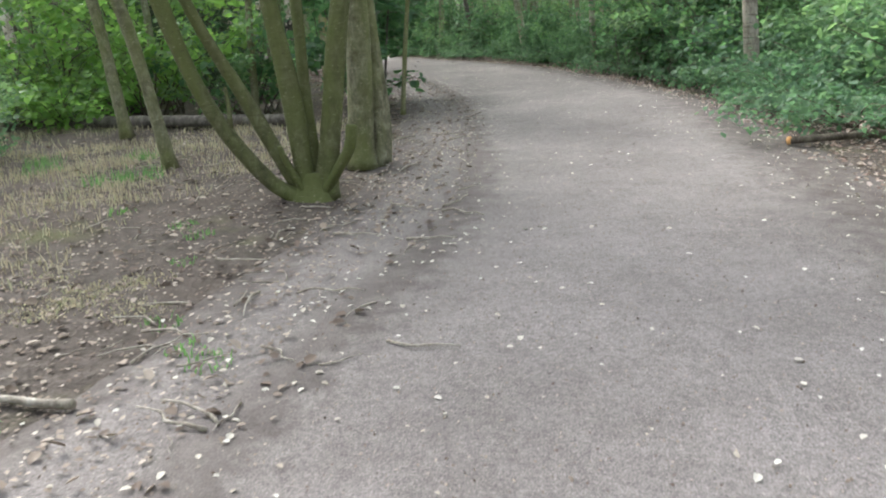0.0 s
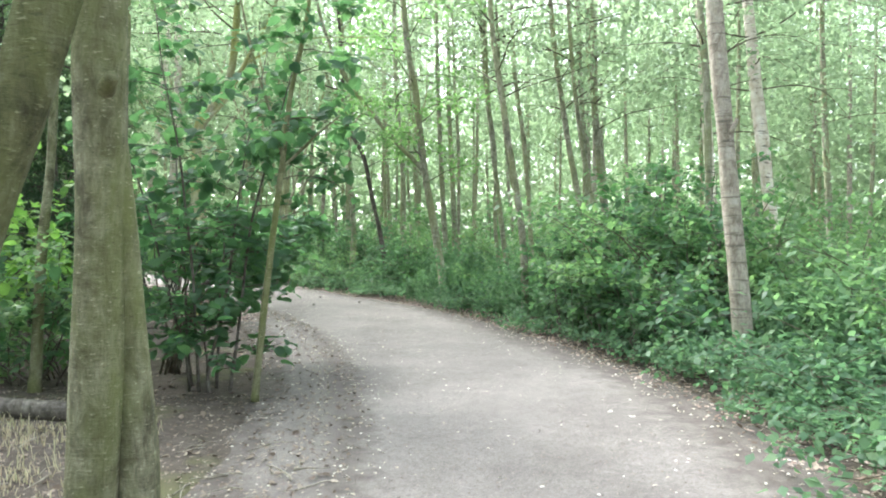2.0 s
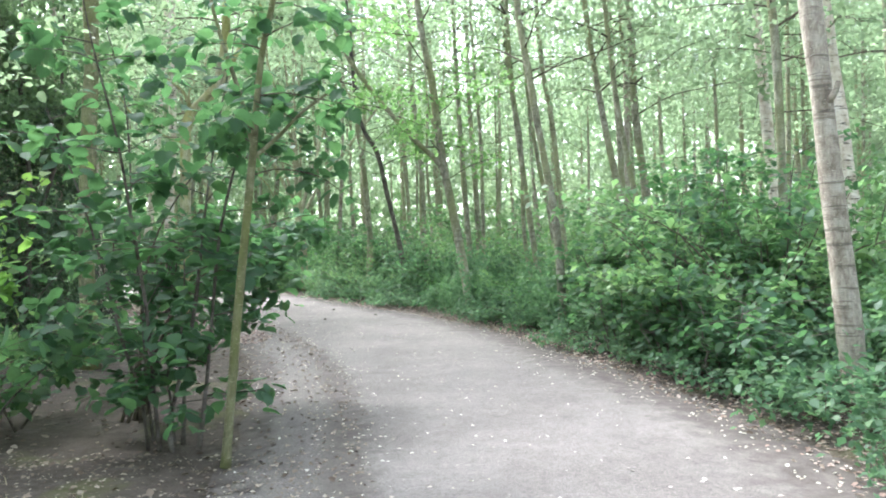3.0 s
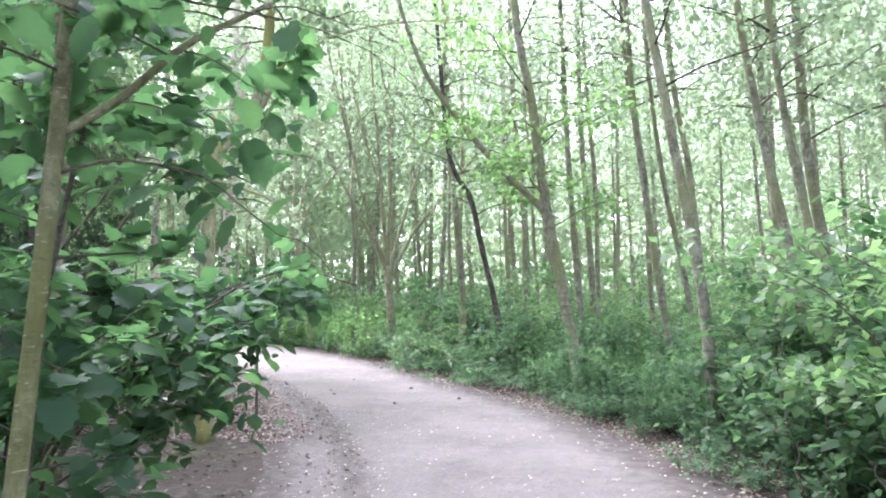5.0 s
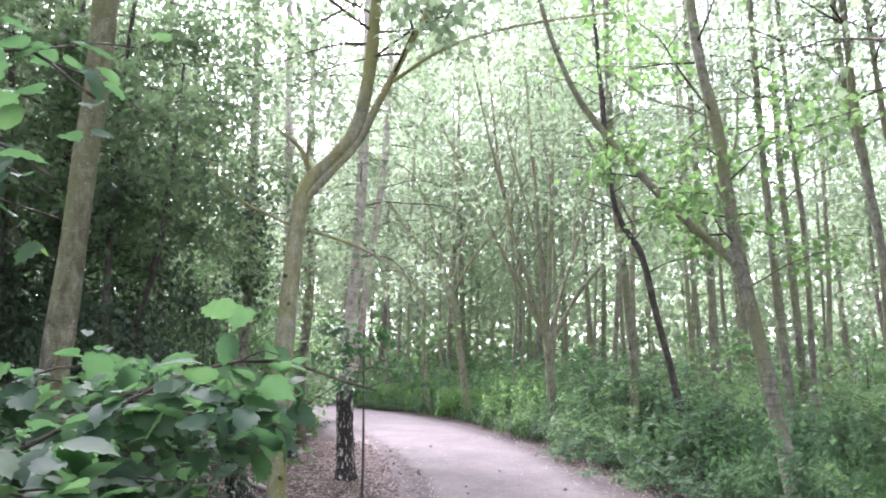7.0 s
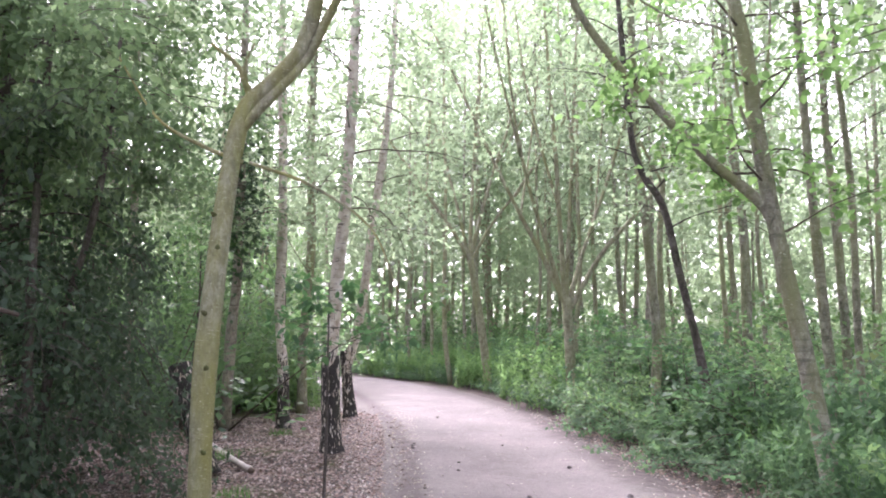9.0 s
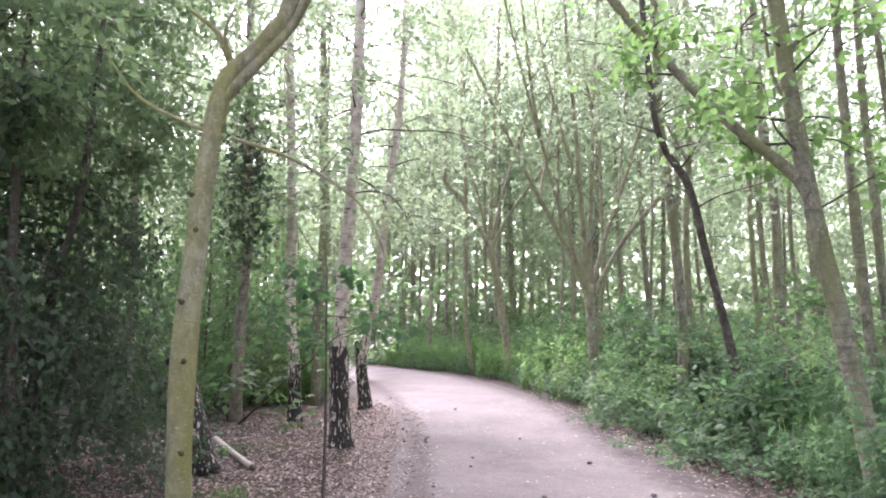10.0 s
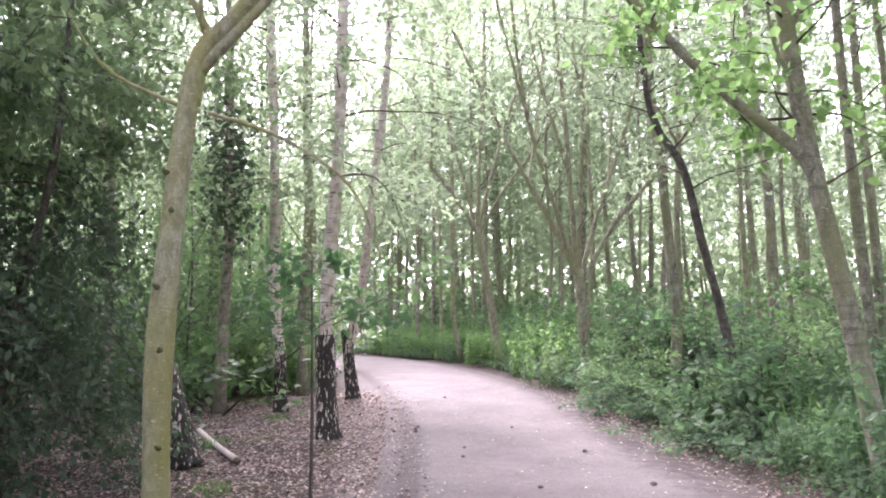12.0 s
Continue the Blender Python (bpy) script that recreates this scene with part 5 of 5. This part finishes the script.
scatter("verge_litter", 2600, (-10, -1, 5, 27), 0.028, LITTER_PALE, "pale and yellow fallen leaves along the path's edges", "leaf litter", lambda x, y, d, s: 1.1 < d < 2.3)
scatter("near_litter", 20000, (-4.5, 0.8, 4.6, 10), 0.028, LITTER_BROWN, "small brown leaf scraps on the bare soil", "leaf litter", lambda x, y, d, s: d > 1.6, lift=0.006, spread=0.2, rounded=False)
scatter("clearing_litter", 30000, (-11, 15.5, -3.2, 24), 0.036, LITTER_RED, "reddish brown dry leaves under the birches", "leaf litter", lambda x, y, d, s: d > 1.7 and s < 0, spread=0.3)
scatter("leaf_litter", 12000, (-11, 0, 5.5, 26), 0.05, LITTER_BROWN, "brown dry fallen leaves covering the woodland soil", "leaf litter", lambda x, y, d, s: d > 1.35 and (d < 5 or rng.uniform() < 0.5), spread=0.3)


scatter("edge_litter", 7000, (-6, 5, 5, 24), 0.04, LITTER_RED, "reddish dry leaves gathered along the foot of the nettles", "leaf litter", lambda x, y, d, s: s > 0 and 1.35 < d < 2.6 and rng.uniform() < (d - 1.2), spread=0.3)
scatter("rut_litter", 1500, (-8, 4, 2, 24), 0.026, LITTER_BROWN, "leaf crumbs and grit lying in the shallow rut", "leaf litter", lambda x, y, d, s: s < 0 and 1.25 < d < 1.75, spread=0.3)


def grass(name, places, mat, label, height, per, spread_r):
    verts, faces = [], []
    for x, y in places:
        for _ in range(per):
            a, r = rng.uniform(0, 6.28), spread_r * math.sqrt(rng.uniform())
            p = np.array((x + r * math.cos(a), y + r * math.sin(a), 0))
            p[2] = surface_height(p[0], p[1]) - 0.01
            yaw, h = rng.uniform(0, 6.28), height * rng.uniform(0.4, 1.1)
            out = np.array((math.cos(yaw), math.sin(yaw), 0)) * h * rng.uniform(0.15, 0.8)
            side = np.array((-math.sin(yaw), math.cos(yaw), 0)) * 0.004
            k = len(verts)
            mid, tip = p + out * 0.4 + (0, 0, h * 0.65), p + out + (0, 0, h * rng.uniform(0.6, 1))
            verts += [p - side, p + side, mid + side * 0.8, mid - side * 0.8, tip]
            faces += [(k, k + 1, k + 2, k + 3), (k + 3, k + 2, k + 4)]
    return tagged(mesh_object(name, verts, faces, mat), label, "grass", kind="stuff")


grass("dry_grass", [(rng.uniform(-6.5, -1.3), rng.uniform(3.0, 9.2)) for _ in range(170)], GRASS_DRY, "straw-coloured dry grass between the thin trees", 0.1, 60, 0.34)
grass("green_grass", [(-2.5, 5.7), (-2.3, 5.9), (-2.8, 6.7), (-3.6, 6.2), (-3.9, 6.6), (-4.3, 6.1), (-7.6, 18.6), (-8.6, 20.6), (-5.6, 17.0), (-5.2, 16.3)], GRASS_GREEN, "green grass tufts on bare soil", 0.16, 70, 0.2)
grass("small_weeds", [(0.35, 2.35), (0.2, 2.45), (-0.1, 2.75), (-0.2, 1.75), (-0.7, 4.1), (-0.95, 4.35), (-0.5, 3.6), (-1.6, 4.6)], GRASS_GREEN, "small green weeds sprouting from bare soil", 0.06, 30, 0.1)
grass("moss_patch", [(-0.75 + rng.normal(0, 0.22), 3.0 + rng.normal(0, 0.25)) for _ in range(12)], GRASS_DRY, "yellowish moss and dry grass patch on the soil", 0.035, 130, 0.16)
grass("verge_grass", [(x, y) for x, y in [(rng.uniform(-6, 4), rng.uniform(17, 26)) for _ in range(420)] if 2.5 < off_path(x, y)[0] < 5 and off_path(x, y)[1] > 0], GRASS_GREEN, "tall light green grass among nettles beside the path", 0.85, 40, 0.4)


def clod(place, r, seed):
    rng = np.random.default_rng(seed)
    bm = bmesh.new()
    bmesh.ops.create_icosphere(bm, subdivisions=2, radius=r)
    for v in bm.verts:
        v.co *= 1 + 0.35 * noise.noise(v.co * 45 + Vector((seed, 0, 0)))
        v.co.z *= 0.6
    me = bpy.data.meshes.new("clod")
    bm.to_mesh(me)
    bm.free()
    me.materials.append(STONE)
    ob = tagged(new("clod", me), "small dark clod of earth lying on the gravel", "clod", "clods on the path")
    ob.location = (place[0], place[1], surface_height(*place) + r * 0.4)
    ob.rotation_euler = (0, 0, rng.uniform(0, 6.28))


for k, place in enumerate([(-4.9, 19.98), (-6.34, 21.02), (-6.1, 20.65), (-4.6, 19.5), (-6.25, 20.85), (-3.6, 20.4), (-5.2, 21.6), (-3.2, 18.6), (-2.4, 19.2), (-4.3, 18.4), (-8.1, 24.2)]):
    clod(place, 0.02 + 0.01 * ((k * 7) % 3) / 2, k)

TWIGS = []
for k in range(5):
    r2 = np.random.default_rng(720 + k)
    pts = [(0, 0, 0.006)]
    for i in range(4):
        pts.append((pts[-1][0] + r2.uniform(0.05, 0.11), pts[-1][1] + r2.normal(0, 0.025), 0.008 + r2.uniform(0, 0.012)))
    TWIGS.append(tagged(mesh_object("twig", *tube(pts, 0.0075, 0.003, 6, 2, rng=r2), WOOD_DRY), "dry grey-brown twig lying on the soil", "twig", "fallen twigs"))
for k in range(300):
    while True:
        x, y = rng.uniform(-3.2, 1.0), rng.uniform(1.2, 8.5)
        if off_path(x, y)[0] > 1.35:
            break
    if k > 240:
        x, y = rng.uniform(-9, -4.5), rng.uniform(16.2, 21)
        if off_path(x, y)[0] < 2:
            continue
    s = rng.uniform(0.3, 1.05)
    copy_thing(TWIGS[k % 5], Matrix.LocRotScale((x, y, surface_height(x, y) + 0.003), Euler((0, 0, rng.uniform(0, 6.28))), (s, s, s * 1.2)))
for k, ob in enumerate(TWIGS):
    ob.location = ((1.0, 2.6), (0.4, 3.1), (-0.1, 2.6), (-0.3, 3.6), (0.2, 4.1))[k] + (0.015,)
stick = tagged(mesh_object("dead_branch", *tube([(0, 0, 0.022), (0.12, 0.02, 0.024), (0.3, 0.03, 0.03), (0.5, 0.08, 0.02)], 0.02, 0.012, 9, 4, rng=rng), WOOD_DRY), "thick weathered grey dead branch on the soil", "branch")
stick.location, stick.rotation_euler = (0.05, 1.97, 0.0), (0, 0, radians(176))
